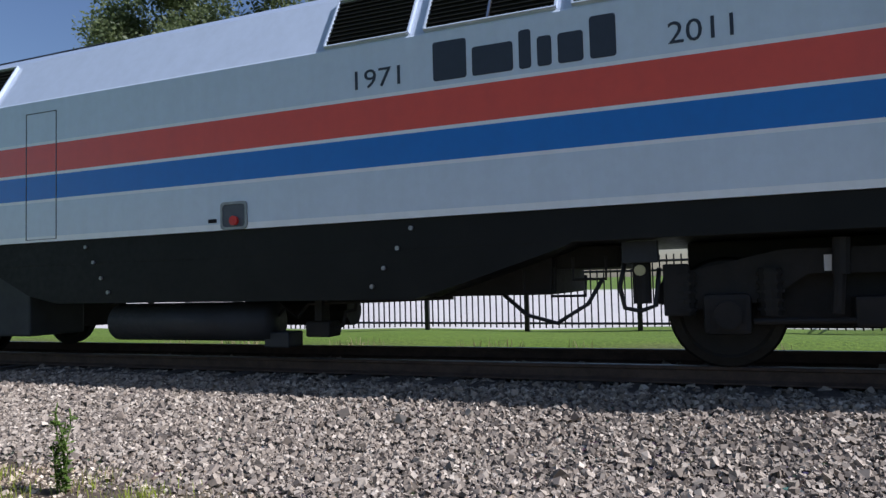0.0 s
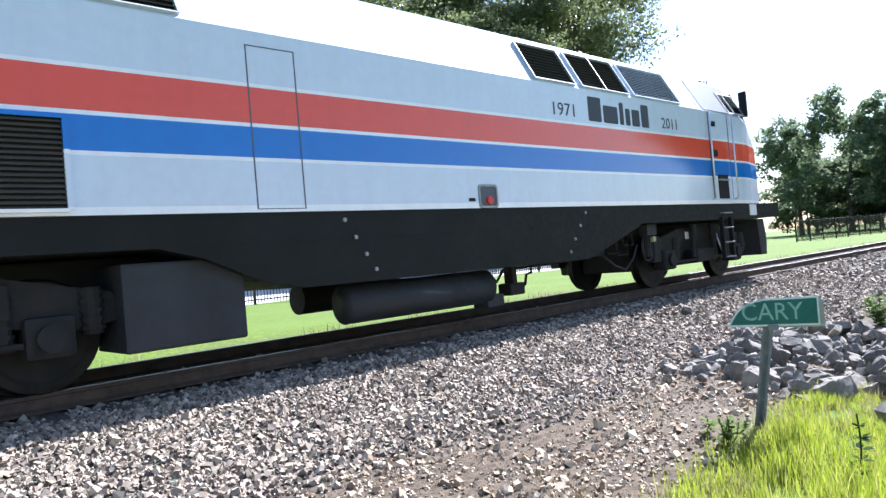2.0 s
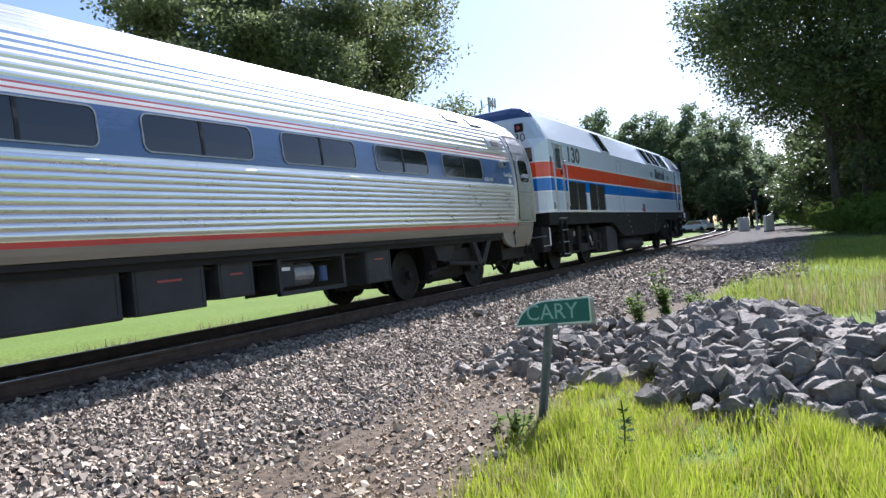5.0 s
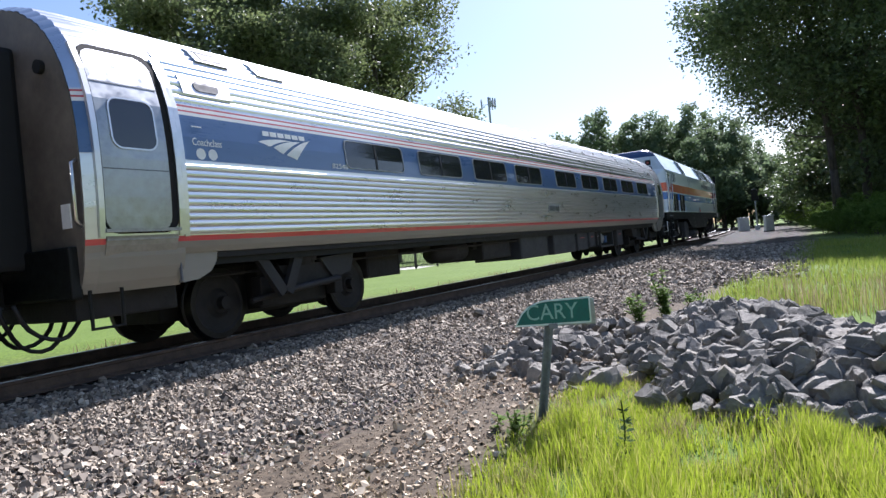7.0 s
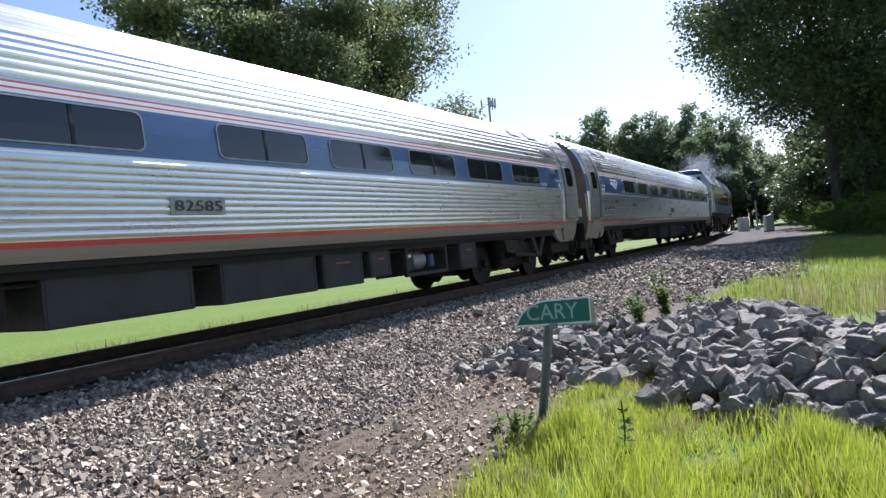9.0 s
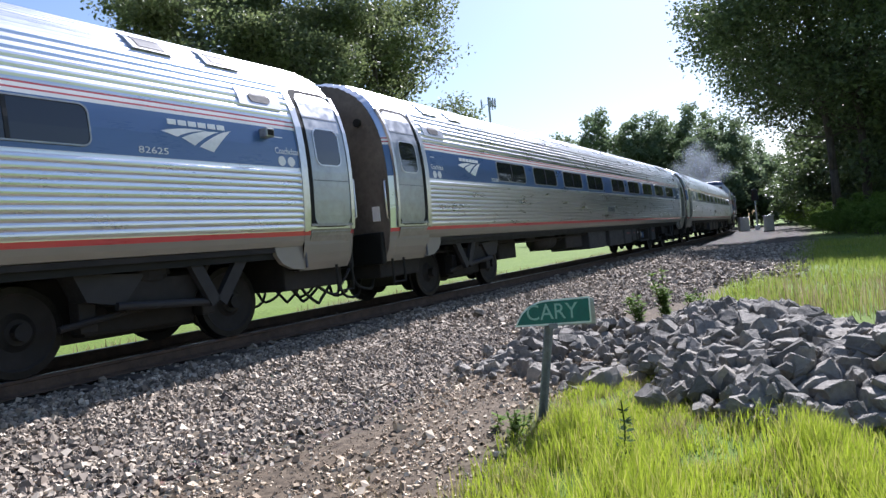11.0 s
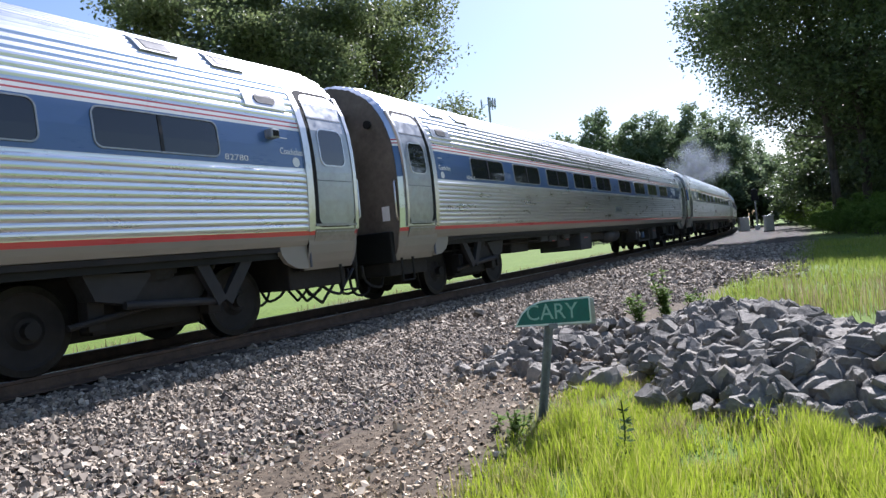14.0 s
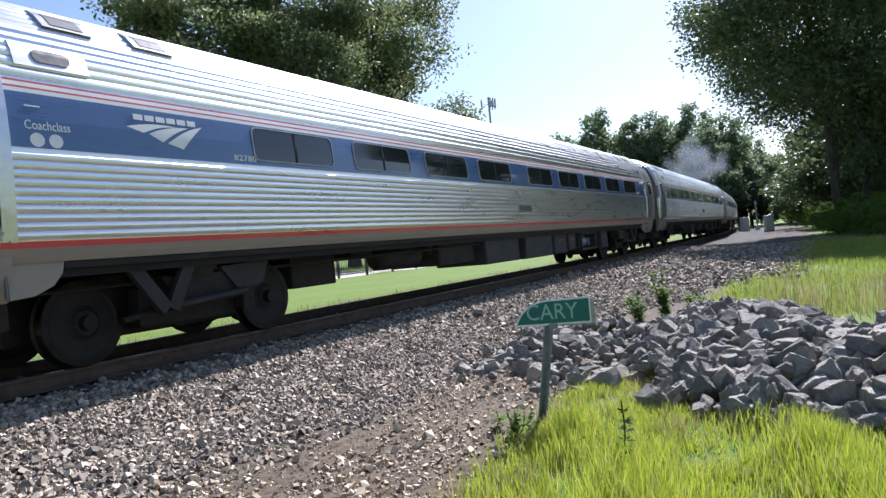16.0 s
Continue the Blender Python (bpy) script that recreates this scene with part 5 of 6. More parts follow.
# ---- things beside the track ----
def hull_rock(seed):
    """A broken block: a skewed cube split along random planes, its edges a little worn."""
    r = random.Random(seed)
    bm = bmesh.new()
    bmesh.ops.create_cube(bm, size=1.5)
    for v in bm.verts:
        v.co += Vector((r.uniform(-1, 1), r.uniform(-1, 1), r.uniform(-1, 1))) * 0.14
    for _ in range(10):
        n = Vector((r.gauss(0, 1), r.gauss(0, 1), r.gauss(0, 1))).normalized()
        cut = bmesh.ops.bisect_plane(bm, geom=bm.verts[:] + bm.edges[:] + bm.faces[:], plane_co=n * r.uniform(0.70, 0.92), plane_no=n, clear_outer=True)
        rim = [e for e in cut["geom_cut"] if isinstance(e, bmesh.types.BMEdge)]
        if rim:
            bmesh.ops.edgenet_fill(bm, edges=rim)
    bmesh.ops.remove_doubles(bm, verts=bm.verts, dist=0.05)
    bmesh.ops.recalc_face_normals(bm, faces=bm.faces)
    bmesh.ops.bevel(bm, geom=bm.edges[:], offset=0.05, segments=1, affect="EDGES")
    bmesh.ops.triangulate(bm, faces=bm.faces[:])
    bmesh.ops.subdivide_edges(bm, edges=[e for e in bm.edges if e.calc_length() > 0.5], cuts=1)
    bmesh.ops.triangulate(bm, faces=bm.faces[:])
    ex, ey, ez = r.uniform(0.68, 0.86), r.uniform(0.54, 0.70), r.uniform(0.48, 0.64)
    for v in bm.verts:
        v.co = Vector((v.co.x * ex, v.co.y * ey, v.co.z * ez)) + Vector((r.uniform(-1, 1), r.uniform(-1, 1), r.uniform(-1, 1))) * 0.030
    return bm


def rock_pile():
    pile = thing("rock_pile", "heap of broken grey riprap rocks on the grass", "rock pile")
    r = random.Random(11)
    spots = []

    def lay(x, y, z, size):
        m = pose(x, y, z, r.gauss(0, 32) + 180 * r.randint(0, 1), r.gauss(0, 32), r.uniform(0, 360)) @ Matrix.Diagonal((size * r.uniform(0.85, 1.25), size * r.uniform(0.8, 1.15), size * r.uniform(0.75, 1.05), 1))
        spots.append((math.hypot(x, y), m))

    # heaps: middle x, y, length, width, height, turn, how many, rock size
    for cx, cy, lx, ly, top, turn, n, size in HEAPS:
        for _ in range(n):
            while True:
                a, b = r.uniform(-1, 1), r.uniform(-1, 1)
                if a * a + b * b < 1:
                    break
            px, py = a * lx, b * ly
            c, s = math.cos(turn), math.sin(turn)
            x, y = cx + px * c - py * s, cy + px * s + py * c
            z = float(height(x, y)) + top * max(0.0, 1 - (a * a + b * b)) ** 0.8 + r.uniform(-0.09, 0.07)
            lay(x, y, z, size * min(1.55, r.lognormvariate(-0.04, 0.36)))
    for x, y, sz in LOOSE:
        lay(x, y, float(height(x, y)) + 0.06, sz)
    spots.sort(key=lambda q: q[0])
    kinds = []
    for _, m in spots[:300]:
        if len(kinds) < 14:
            ob = part("rock", hull_rock(40 + len(kinds)), ROCK, pile)
            ob.matrix_basis = m
            kinds.append(ob)
        else:
            again(r.choice(kinds), pile, m)
    verts, faces, base = [], [], 0
    for _, m in spots[300:]:
        me = r.choice(kinds).data
        verts += [(m @ v.co)[:] for v in me.vertices]
        faces += [[base + i for i in p.vertices] for p in me.polygons]
        base += len(me.vertices)
    rest = cloud_mesh("rock_rest", np.array(verts), np.array(faces), ROCKREST, "", "")
    rest.parent = pile
    rest["kind"] = "stuff"


HEAPS = [(7.75, 1.05, 2.75, 1.25, 0.48, 0.30, 1350, 0.140), (6.3, -0.3, 1.1, 0.9, 0.42, 0.0, 330, 0.150), (8.6, 3.2, 1.9, 0.85, 0.10, 0.10, 190, 0.140), (7.15, 3.50, 0.45, 0.42, 0.05, 0.2, 26, 0.15), (6.5, 2.35, 0.5, 0.35, 0.05, 0.2, 18, 0.16),
         (7.6, 3.1, 1.9, 1.1, 0.02, 0.10, 130, 0.085)]
LOOSE = [(10.3, 5.62, 0.19), (6.6, 3.0, 0.22), (9.4, 3.6, 0.20), (8.6, 3.3, 0.19), (5.6, 1.5, 0.22), (5.55, 0.7, 0.24), (5.5, 0.1, 0.24)]


def town_sign():
    x, y, z = 5.06, 2.275, -0.60
    sign = thing("street_sign", "leaning green street name sign on a steel post", "street sign", m=pose(x, y, z))
    lean = Vector((0.018, -0.13, 0.79))
    post = bmesh.new()
    box(-0.022, 0.022, 0.008, 0.016, -0.06, 0.98, 0.0, post)
    for off in (-0.024, 0.024):
        box(off * 0.8 - 0.004, off * 0.8 + 0.004, -0.022, 0.010, -0.06, 0.98, 0.0, post)
        box(off * 1.1 - 0.009, off * 1.1 + 0.009, -0.026, -0.020, -0.06, 0.98, 0.0, post)
    p = part("post", post, POSTGREY, sign, "weathered U-channel post")
    p.matrix_basis = Vector((0, 0, 1)).rotation_difference(lean).to_matrix().to_4x4() @ pose(0, 0, 0, 0, 0, SIGN_YAW)
    w, h = 0.60, 0.205
    outline = [(-w / 2, -h / 2), (w / 2, -h / 2), (w / 2, h / 2), (-w * 0.10, h * 0.47), (-w * 0.20, h * 0.40), (-w * 0.32, h * 0.24), (-w * 0.40, h * 0.02), (-w * 0.46, -h * 0.25)]
    m = pose(0.02, -0.167, 0.895) @ pose(0, 0, 0, 0, SIGN_ROLL, SIGN_YAW)
    plate = part("plate", prism(outline, -0.035, -0.030), SIGNGREEN, sign, "faded green plate with a curved corner")
    plate.matrix_basis = m
    rim = bmesh.new()
    inner = [(x * 0.955 + 0.003, z * 0.87) for x, z in outline]
    rows = [[rim.verts.new((x, -0.0365, z)) for x, z in q] for q in (outline, inner)]
    for i in range(len(outline)):
        j = (i + 1) % len(outline)
        rim.faces.new((rows[0][i], rows[0][j], rows[1][j], rows[1][i]))
    part("border", rim, SIGNTEXT, plate, "pale border")
    fit_words("CARY", -0.20, 0.20, -0.058, 0.066, -0.037, SIGNTEXT2, plate, label="faded pale lettering")
    part("bracket", box(-0.035, 0.035, -0.045, 0.0, -h / 2 - 0.03, -h / 2 + 0.012, 0.003), POSTGREY, plate)
    back = part("second_plate", box(-0.10, w / 2 + 0.035, 0.022, 0.028, -h / 2 - 0.018, h / 2 - 0.02, 0.002), GALV, sign, "bare metal plate behind")
    back.matrix_basis = m


SIGN_YAW, SIGN_ROLL = -67.5, 0.5


def weed(x, y, tall, leaves, material, label, name="weed", size=0.05, spread=0.0):
    ob = thing(name, label, "plant", m=pose(x, y, float(height(x, y)) - 0.01))
    r = random.Random(int(x * 100 + y * 10))
    stems, lf = bmesh.new(), bmesh.new()
    for k in range(1 if spread == 0 else 7):
        a = r.uniform(0, 6.28)
        out = Vector((math.cos(a), math.sin(a), 0)) * spread * r.uniform(0.3, 1.0) * (k > 0)
        h = tall * (1.0 if k == 0 else r.uniform(0.55, 1.0))
        pts = [out * (i / 8) + Vector((0.03 * math.sin(i * 0.7 + k), 0.03 * math.cos(i * 0.5 + k) - 0.03, h * i / 8)) for i in range(9)]
        pipe(pts, 0.005, 5, stems)
        for _ in range(leaves if spread == 0 else leaves // 7):
            t = r.uniform(0.12, 1.0)
            p = pts[min(8, int(t * 8))] + Vector((r.uniform(-1, 1), r.uniform(-1, 1), r.uniform(-1, 1))) * spread * 0.2
            a, l, up = r.uniform(0, 6.28), size * r.uniform(0.6, 1.3), r.uniform(-0.2, 0.6)
            d, s = Vector((math.cos(a), math.sin(a), up)), Vector((-math.sin(a), math.cos(a), 0.2)) * l * 0.28
            lf.faces.new([lf.verts.new(v) for v in (p, p + d * l * 0.5 + s, p + d * l, p + d * l * 0.5 - s)])
    part("stem", stems, LEAF2 if spread else material, ob)
    part("foliage", lf, material, ob)
    return ob


def fence_run(ob, a, b, tall, gap, post_every):
    a, b = Vector(a), Vector(b)
    n = int((b - a).length / gap)
    d = (b - a) / n
    ang = math.degrees(math.atan2(d.y, d.x))
    first = post = None
    for i in range(n + 1):
        p = a + d * i
        z = float(height(p.x, p.y))
        if i % post_every == 0:
            if post is None:
                post = part("post", box(-0.04, 0.04, -0.04, 0.04, -0.1, tall + 0.12, 0.008), FENCE, ob)
                post.matrix_basis = pose(p.x, p.y, z, 0, 0, ang)
            else:
                again(post, ob, pose(p.x, p.y, z, 0, 0, ang))
        elif first is None:
            first = part("picket", box(-0.011, 0.011, -0.011, 0.011, 0.06, tall + 0.04), FENCE, ob)
            first.matrix_basis = pose(p.x, p.y, z, 0, 0, ang)
        else:
            again(first, ob, pose(p.x, p.y, z, 0, 0, ang))
    za, zb = float(height(a.x, a.y)), float(height(b.x, b.y))
    for h in (0.15, tall - 0.18, tall - 0.02):
        part("rail", rod((a.x, a.y, za + h), (b.x, b.y, zb + h), 0.02, 4), FENCE, ob)


def tree(name, tall, spread, trunk_r, seed, leaf, n_leaf, leaf_size, low=0.28, label="", forks=9, flare=0.0, taper=0.75):
    """A tapered trunk, limbs that fork twice, and leaves in clumps at their ends."""
    r = random.Random(seed)
    g = np.random.default_rng(seed)
    ob = thing(name, label, "tree")
    wood = bmesh.new()
    tips = []

    def limb(a, d, length, rad, depth):
        p, q = Vector(a), Vector(d).normalized()
        for k in range(3):
            nxt = p + q * length / 3
            rod(p, nxt, rad * (1 - 0.22 * k), 7 if depth else 9, rad * (1 - 0.22 * (k + 1)), wood)
            p = nxt
            q = (q + Vector((r.uniform(-0.25, 0.25), r.uniform(-0.25, 0.25), r.uniform(-0.05, 0.22)))).normalized()
            if depth < 2 and k > 0 or depth == 2 and k == 2:
                tips.append((p.copy(), 0.7 + 0.5 * (depth == 2)))
        if depth < 2:
            for _ in range(3):
                e = (q + Vector((r.uniform(-0.9, 0.9), r.uniform(-0.9, 0.9), r.uniform(-0.35, 0.6)))).normalized()
                limb(p, e, length * r.uniform(0.5, 0.75), rad * 0.42, depth + 1)

    p = Vector((0, 0, -0.3))
    q = Vector((0, 0, 1))
    steps = 9
    for k in range(steps):
        nxt = p + q * (tall * 0.86 + 0.3) / steps
        f = k / steps
        rod(p, nxt, trunk_r * (1 - 0.85 * f) * (1.25 if k == 0 else 1), 12, trunk_r * (1 - 0.85 * (k + 1) / steps), wood)
        p = nxt
        q = (q + Vector((r.uniform(-0.07, 0.07), r.uniform(-0.07, 0.07), 0))).normalized()
        h = (k + 1) / steps
        if h > low:
            for _ in range(max(2, forks // 3)):
                a = r.uniform(0, 6.28)
                width = spread * (1 - taper * max(0, h - 0.45)) * (0.65 + 0.5 * r.random())
                width *= 1 - flare + flare * min(1.0, (h - low) / 0.38)
                limb(p, (math.cos(a), math.sin(a), r.uniform(0.0, 0.55)), width * 0.62, trunk_r * 0.30 * (1.1 - h), 0)
    tips.append((p, 1.2))
    part("trunk", wood, BARK, ob, "brown bark trunk and limbs", True)
    w = np.array([t[1] for t in tips]) * g.uniform(0.12, 1.5, len(tips)) ** 1.6
    idx = g.choice(len(tips), n_leaf, p=w / w.sum())
    c = np.array([t[0][:] for t in tips])[idx] + g.normal(0, 1, (n_leaf, 3)).clip(-1.7, 1.7) * spread * np.array([0.085, 0.085, 0.058])
    a = g.normal(size=(n_leaf, 3)) * [1, 1, 0.7] - [0, 0, 0.25]
    a /= np.linalg.norm(a, axis=1)[:, None]
    b = np.cross(a, g.normal(size=(n_leaf, 3)))
    b /= np.linalg.norm(b, axis=1)[:, None]
    l = leaf_size * g.uniform(0.6, 1.4, n_leaf)[:, None]
    v = np.stack([c - a * l * 0.55, c + b * l * 0.32, c + a * l * 0.6, c - b * l * 0.32], 1).reshape(-1, 3)
    f = np.arange(n_leaf * 4).reshape(-1, 4)
    crown = cloud_mesh("crown", v, f, leaf, "", "")
    crown.parent = ob
    crown["label"] = "dense green leaves with gaps"
    return ob


def at_bearing(deg, dist):
    """x and y at a bearing clockwise from +y."""
    return dist * math.sin(radians(deg)), dist * math.cos(radians(deg))


def place_tree(ob, deg, dist, turn, scale=1.0, first=False, sink=0.0):
    x, y = at_bearing(deg, dist)
    m = pose(x, y, float(height(x, y)) - sink, 0, 0, turn)
    if first:
        t = ob
    else:
        t = copy_thing(ob, m)
    t.matrix_basis = m
    t.scale = (scale, scale, scale * 1.0)
    return t


def woods():
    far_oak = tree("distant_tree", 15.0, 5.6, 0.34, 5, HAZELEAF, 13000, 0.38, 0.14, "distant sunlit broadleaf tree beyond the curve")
    oak = tree("broadleaf_tree", 17.0, 6.0, 0.42, 3, LEAF, 34000, 0.19, 0.22, "tall leafy tree behind the railway")
    oak2 = tree("broadleaf_tree", 15.0, 5.2, 0.36, 8, LEAF, 30000, 0.19, 0.2, "tall leafy tree behind the railway")
    airy = tree("broadleaf_tree", 17.0, 6.0, 0.34, 21, LEAF, 24000, 0.17, 0.3, "open-crowned tree with sky between its limbs")
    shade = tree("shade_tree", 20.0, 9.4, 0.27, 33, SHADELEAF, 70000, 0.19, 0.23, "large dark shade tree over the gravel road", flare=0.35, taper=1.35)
    bush = tree("bush", 3.4, 2.4, 0.08, 50, LEAF2, 7000, 0.17, 0.1, "yellow-green bush at the wood's edge")
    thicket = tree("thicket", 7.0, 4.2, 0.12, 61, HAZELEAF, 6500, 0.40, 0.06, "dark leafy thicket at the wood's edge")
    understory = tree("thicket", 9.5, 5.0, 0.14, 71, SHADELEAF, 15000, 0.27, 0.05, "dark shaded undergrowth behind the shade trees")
    # behind the train, from the back of the view round to the front
    plan = [(oak, -41.5, 52, 1.35), (oak2, -38.5, 50, 1.5), (oak, -33.5, 54, 1.5), (oak2, -30, 58, 1.4),
            (oak2, 41, 47, 1.25), (oak, 42.2, 54, 1.35), (oak, 45, 56, 1.4), (oak2, 48.5, 50, 1.25), (oak2, 51.5, 62, 1.6), (oak, 53.0, 74, 1.6), (airy, 54.9, 62, 1.64),
            (far_oak, 70, 110, 1.02), (far_oak, 73.2, 104, 1.12), (far_oak, 76, 106, 1.06), (far_oak, 78.8, 108, 1.12), (far_oak, 80.5, 100, 0.85), (far_oak, 75, 120, 1.0),
            (far_oak, 82, 130, 0.75), (far_oak, 83.3, 135, 0.72), (far_oak, 84.6, 128, 0.70), (far_oak, 86, 120, 0.66), (far_oak, 87.4, 122, 0.70), (far_oak, 88.8, 110, 0.7), (far_oak, 90.5, 110, 0.8),
            (far_oak, 93, 80, 0.9), (far_oak, 96, 72, 1.0), (far_oak, 79.5, 128, 1.0), (far_oak, 81.4, 108, 0.98), (far_oak, 83.0, 118, 0.86), (far_oak, 71, 130, 0.9)]
    used = set()
    for i, (ob, deg, dist, sc) in enumerate(plan):
        place_tree(ob, deg, dist, (i * 77) % 360, sc, ob not in used)
        used.add(ob)
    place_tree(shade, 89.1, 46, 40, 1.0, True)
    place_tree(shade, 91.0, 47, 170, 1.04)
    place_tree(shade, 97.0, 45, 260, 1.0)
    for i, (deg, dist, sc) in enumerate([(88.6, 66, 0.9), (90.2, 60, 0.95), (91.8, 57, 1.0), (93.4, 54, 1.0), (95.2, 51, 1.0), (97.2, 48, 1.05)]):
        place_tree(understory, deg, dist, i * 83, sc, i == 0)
    dark = [(83.4, 112, 1.2), (84.6, 110, 1.1), (85.8, 106, 1.1), (87.0, 100, 1.0), (88.2, 92, 1.0), (89.4, 84, 1.0), (90.8, 74, 0.9), (92.2, 66, 0.9), (94.0, 60, 0.9), (96.5, 56, 0.9), (90.2, 62, 0.5), (91.4, 56, 0.5),
            (81.9, 116, 1.2), (80.4, 118, 1.2), (78.8, 118, 1.3), (77.2, 118, 1.3), (75.6, 118, 1.3), (74.0, 116, 1.3), (72.4, 116, 1.3), (70.4, 116, 1.3)]
    for i, (deg, dist, sc) in enumerate(dark):
        place_tree(thicket, deg, dist, i * 67, sc, i == 0)
    for i, (deg, dist, sc) in enumerate([(86.9, 68, 0.62), (86.3, 78, 0.5), (87.9, 66, 0.4), (88.4, 49.5, 0.42), (89.8, 45, 0.45), (91.2, 43, 0.5), (92.3, 41, 0.45), (88.0, 43, 0.30), (89.0, 41, 0.32), (90.1, 40, 0.36), (91.4, 38.5, 0.36), (92.6, 37, 0.4)]):
        place_tree(bush, deg, dist, i * 60, sc, i == 0)


def cabinet(deg, dist, w, tall):
    x, y = at_bearing(deg, dist)
    ob = thing("signal_cabinet", "silver railway signal cabinet beside the crossing", "cabinet", "signal cabinets", pose(x, y, float(height(x, y)), 0, 0, 20))
    part("body", box(-w / 2, w / 2, -w / 2, w / 2, 0.05, tall, 0.03), CABINET, ob)
    part("roof", box(-w / 2 - 0.06, w / 2 + 0.06, -w / 2 - 0.06, w / 2 + 0.06, tall, tall + 0.08, 0.02), CABINET, ob)
    part("door", box(-w / 2 - 0.02, -w / 2, -w * 0.4, w * 0.4, 0.2, tall - 0.15, 0.005), CABINET, ob)
    part("plinth", box(-w / 2 - 0.05, w / 2 + 0.05, -w / 2 - 0.05, w / 2 + 0.05, -0.3, 0.05), BOXGREY, ob)


def signal_mast(deg, dist):
    x, y = at_bearing(deg, dist)
    ob = thing("crossing_signal", "railway crossing signal mast with dark heads", "signal", m=pose(x, y, float(height(x, y)), 0, 0, 15))
    part("mast", rod((0, 0, -0.2), (0, 0, 4.6), 0.08, 10), GALV, ob)
    part("signal_head", box(-0.12, 0.12, -0.35, 0.35, 3.2, 4.5, 0.05), VOID, ob)
    part("crossarm", rod((0, 0, 4.0), (0, -3.0, 4.1), 0.04, 8), BOXGREY, ob)
    part("base", box(-0.25, 0.25, -0.25, 0.25, -0.2, 0.5, 0.03), CABINET, ob)


def mast(deg, dist, tall):
    x, y = at_bearing(deg, dist)
    ob = thing("antenna_mast", "distant slim mobile phone antenna mast", "antenna mast", m=pose(x, y, 0))
    part("pole", rod((0, 0, -1), (0, 0, tall), 0.45, 10, 0.28), GALV, ob)
    for k in range(3):
        a = k * 2.1
        d = Vector((math.cos(a), math.sin(a), 0)) * 2.0
        part("arm", rod((0, 0, tall - 2), d + Vector((0, 0, tall - 2)), 0.10, 6), GALV, ob)
        for o in (-0.8, 0.0, 0.8):
            e = d + Vector((-math.sin(a), math.cos(a), 0)) * o
            part("antenna", box(e.x - 0.14, e.x + 0.14, e.y - 0.14, e.y + 0.14, tall - 3.2, tall - 0.6, 0.03), GALV, ob)


def parked_car(deg, dist, turn):
    x, y = at_bearing(deg, dist)
    ob = thing("parked_car", "distant white car parked beyond the track", "car", m=pose(x, y, float(height(x, y)), 0, 0, turn))
    part("body", box(-2.2, 2.2, -0.88, 0.88, 0.35, 0.95, 0.12), CARWHITE, ob)
    part("cabin", prism([(-1.7, 0.95), (1.2, 0.95), (0.6, 1.5), (-1.3, 1.5)], -0.75, 0.75), CARWHITE, ob)
    for s in (-1, 1):
        part("side_window", prism([(-1.4, 1.0), (0.95, 1.0), (0.55, 1.42), (-1.15, 1.42)], s * 0.752, s * 0.76), TINT, ob)
        for u in (-1.35, 1.35):
            part("wheel", rod((u, s * 0.72, 0.32), (u, s * 0.9, 0.32), 0.32, 18), RUBBER, ob)


parked_car(79.3, 100, 70)
rock_pile()
town_sign()
lot_fence = thing("picket_fence", "black metal picket fence round a pale car park", "fence")
lot_fence["kind"] = "structure"
FENCE_LINES = [((-11.0, 12.15), (2.5, 11.85)), ((2.5, 11.85), (4.8, 21.7)), ((4.8, 21.7), (35.0, 19.6)), ((50.0, 18.6), (76.0, 15.8))]
for a, b in FENCE_LINES:
    fence_run(lot_fence, (*a, 0), (*b, 0), 1.22 if a[0] < 40 else 1.5, 0.115, 17)
scatter_ballast()
scatter_pebbles()
grasses()
woods()
cabinet(82.75, 79, 0.95, 1.42)
cabinet(84.5, 66, 0.68, 1.3)
signal_mast(83.7, 84)
mast(63.9, 190, 41.5)
weed(3.97, 1.31, 0.50, 80, DARKLEAF, "dark-leaved seedling standing in the grass", size=0.055)
weed(4.75, 2.55, 0.13, 30, LEAF2, "small bright green weed by the sign post", size=0.07)
weed(11.6, 2.85, 0.88, 620, LEAF2, "bushy green weed behind the rocks", size=0.09, spread=0.22)
weed(11.1, 3.15, 0.45, 300, LEAF2, "bushy green weed behind the rocks", size=0.09, spread=0.20)
weed(12.7, 2.54, 0.35, 260, LEAF2, "low green weed behind the rocks", size=0.08, spread=0.25)
weed(4.55, 2.30, 0.22, 120, LEAF2, "small leafy weed by the sign post", size=0.06, spread=0.10)
weed(2.95, 0.55, 0.16, 90, LEAF2, "broad-leaved weed in the grass", size=0.08, spread=0.10)
weed(-4.40, 3.62, 0.66, 420, LEAF2, "tall narrow green weed at the gravel's edge", size=0.05, spread=0.06)


def exhaust_smoke():
    """Thin haze in small puffs of fine flakes."""
    ob = thing("exhaust_smoke", "pale grey diesel exhaust haze hanging over the train", "smoke")
    g = np.random.default_rng(91)
    puffs = []
    for k in range(48):
        if k < 6:
            n = 1500
            c = g.normal(0, 0.30, (n, 3)).clip(-0.75, 0.75)
            v = (c[:, None, :] + g.normal(0, 0.034, (n, 3, 3))).reshape(-1, 3)
            p = cloud_mesh("puff", v, np.arange(n * 3).reshape(-1, 3), SMOKE, "", "")
            p.parent = ob
        else:
            p = again(puffs[k % 6], ob, Matrix.Identity(4))
        puffs.append(p)
    return puffs


PUFFS = exhaust_smoke()


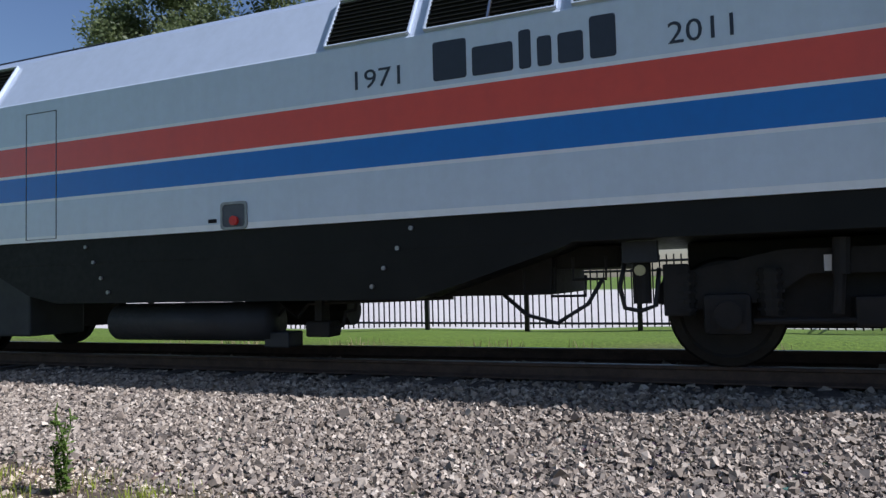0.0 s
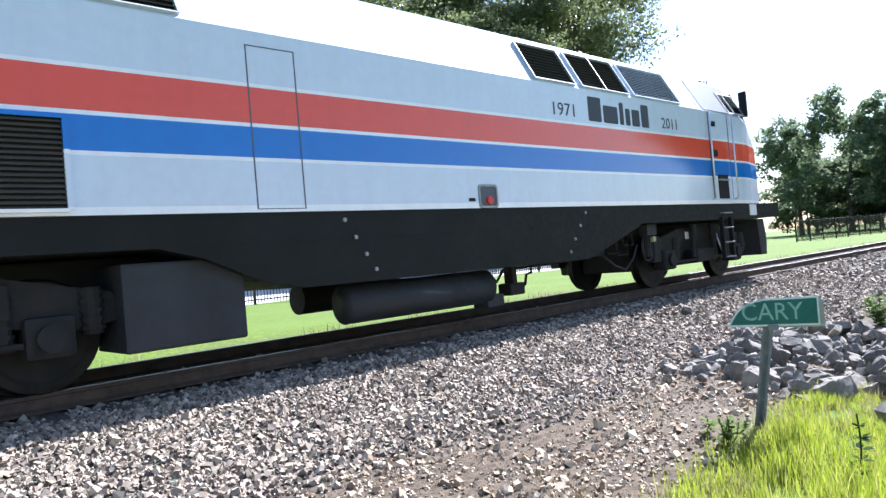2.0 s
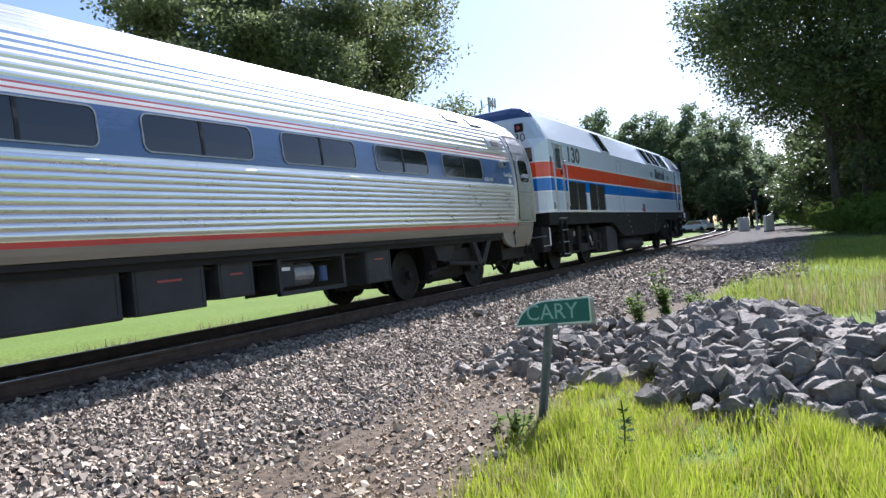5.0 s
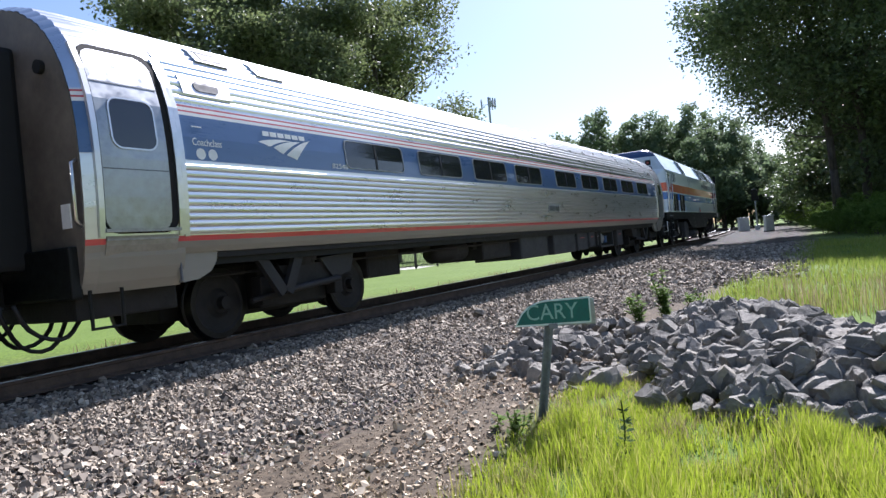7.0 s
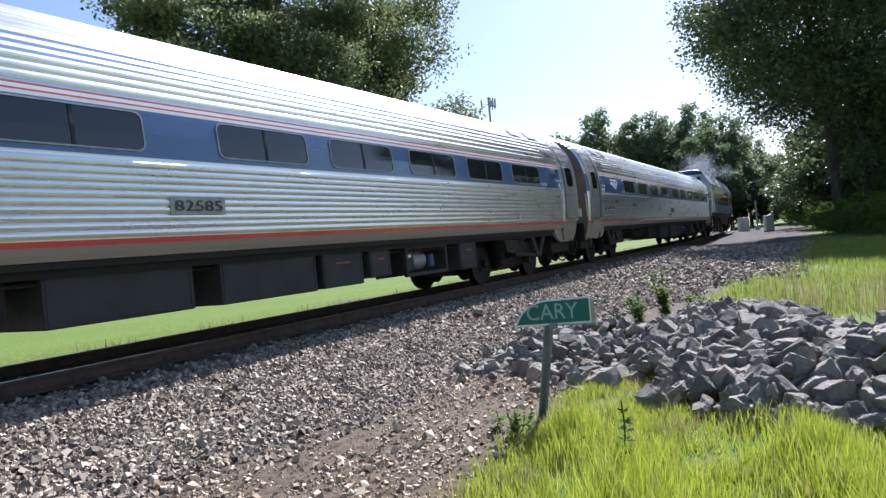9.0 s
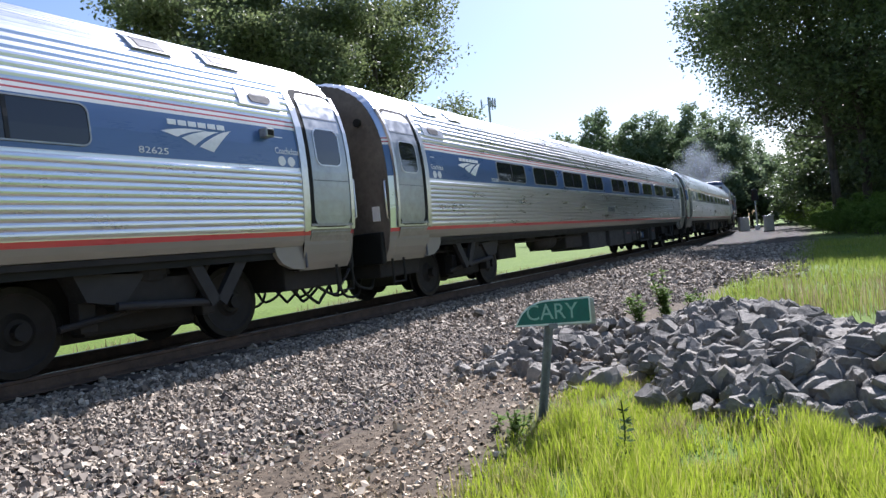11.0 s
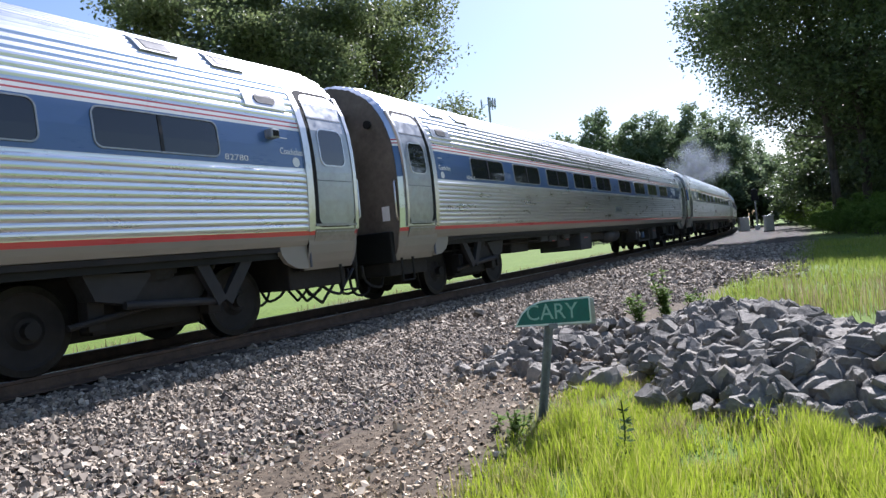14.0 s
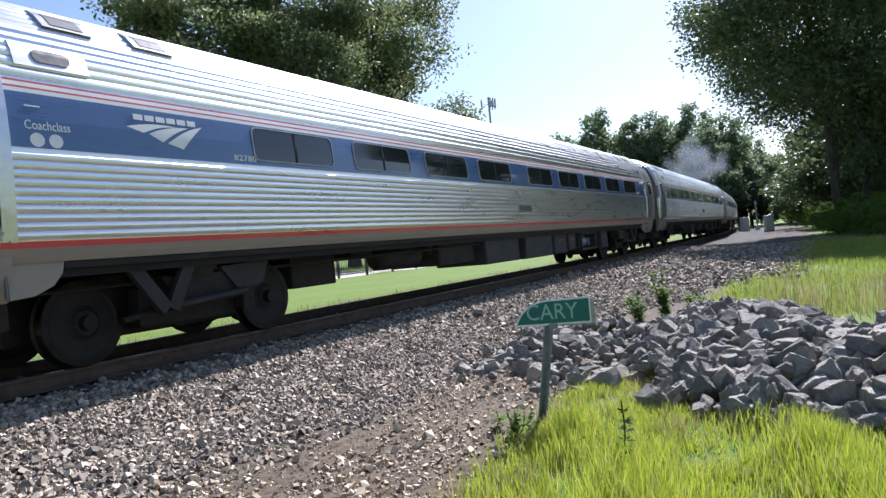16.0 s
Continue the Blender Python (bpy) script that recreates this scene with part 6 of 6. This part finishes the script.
# ---- what moves ----
def travel(t):
    """How far along the track the locomotive's middle is: it gathers speed."""
    k = t - 3.5
    return -6.842 + 6.420 * t + 0.11407 * k * k + 0.0010749 * k ** 3


def vehicle_pose(s, half):
    xa, ya, _ = track_at(s - half)
    xb, yb, _ = track_at(s + half)
    return pose((xa + xb) / 2, (ya + yb) / 2, 0, 0, 0, math.degrees(math.atan2(yb - ya, xb - xa)))


COACH_BEHIND = (23.18, 49.19, 75.13, 101.25)


def motions():
    times = [i * 0.25 for i in range(65)]
    fine = [i / 15 for i in range(241)]
    walk(LOCOMOTIVE, [(t, vehicle_pose(travel(t), 6.6)) for t in times])
    sets = [(LOCO_AXLES, 0.508)]
    for i, c in enumerate(COACHES):
        walk(c, [(t, vehicle_pose(travel(t) - COACH_BEHIND[i], 9.07)) for t in times])
        sets.append(([o for o in c.children if o.name.startswith("wheelset")], 0.457))
    # the smoke leaves the exhaust puff by puff, rises and hangs over the track
    g = random.Random(17)
    half_seconds = [i * 0.5 for i in range(33)]
    for k, p in enumerate(PUFFS):
        leave = 7.4 + 3.6 * k / len(PUFFS)
        seat = pose(-6.5 + 12 * (k % 12) / 12, g.uniform(-0.4, 0.4), 2.2 + 0.3 * (k // 12))
        far = Vector((travel(leave) - 1.5 + g.gauss(1.5, 1.2), g.gauss(0.2, 0.8), g.gauss(5.7, 0.9) - 0.10 * (10.8 - leave)))
        far.x = min(max(far.x, 56 + g.random() * 8), 68)
        rows = []
        for t in half_seconds:
            ride = vehicle_pose(travel(t), 6.6) @ seat
            age = t - leave
            if age <= 0:
                rows.append((t, pose(*ride.translation)))
            else:
                x, y, z = beside(far.x, far.y, max(far.z, 4.9))
                f = 1 - math.exp(-age * 1.8)
                last = (vehicle_pose(travel(leave), 6.6) @ pose(0, 0, 4.4)).translation
                spot = last.lerp(Vector((x, y, z)), f) + Vector((-0.10 * age, 0.06 * age, 0.05 * age))
                rows.append((t, pose(*spot, 0, 0, 14 * age)))
        walk(p, rows)
    for axles, r in sets:
        for ob in axles:
            u = ob.location.x
            walk(ob, [(t, pose(u, 0, r, 0, math.degrees(travel(t) / r) % 360.0, 0)) for t in fine])


motions()
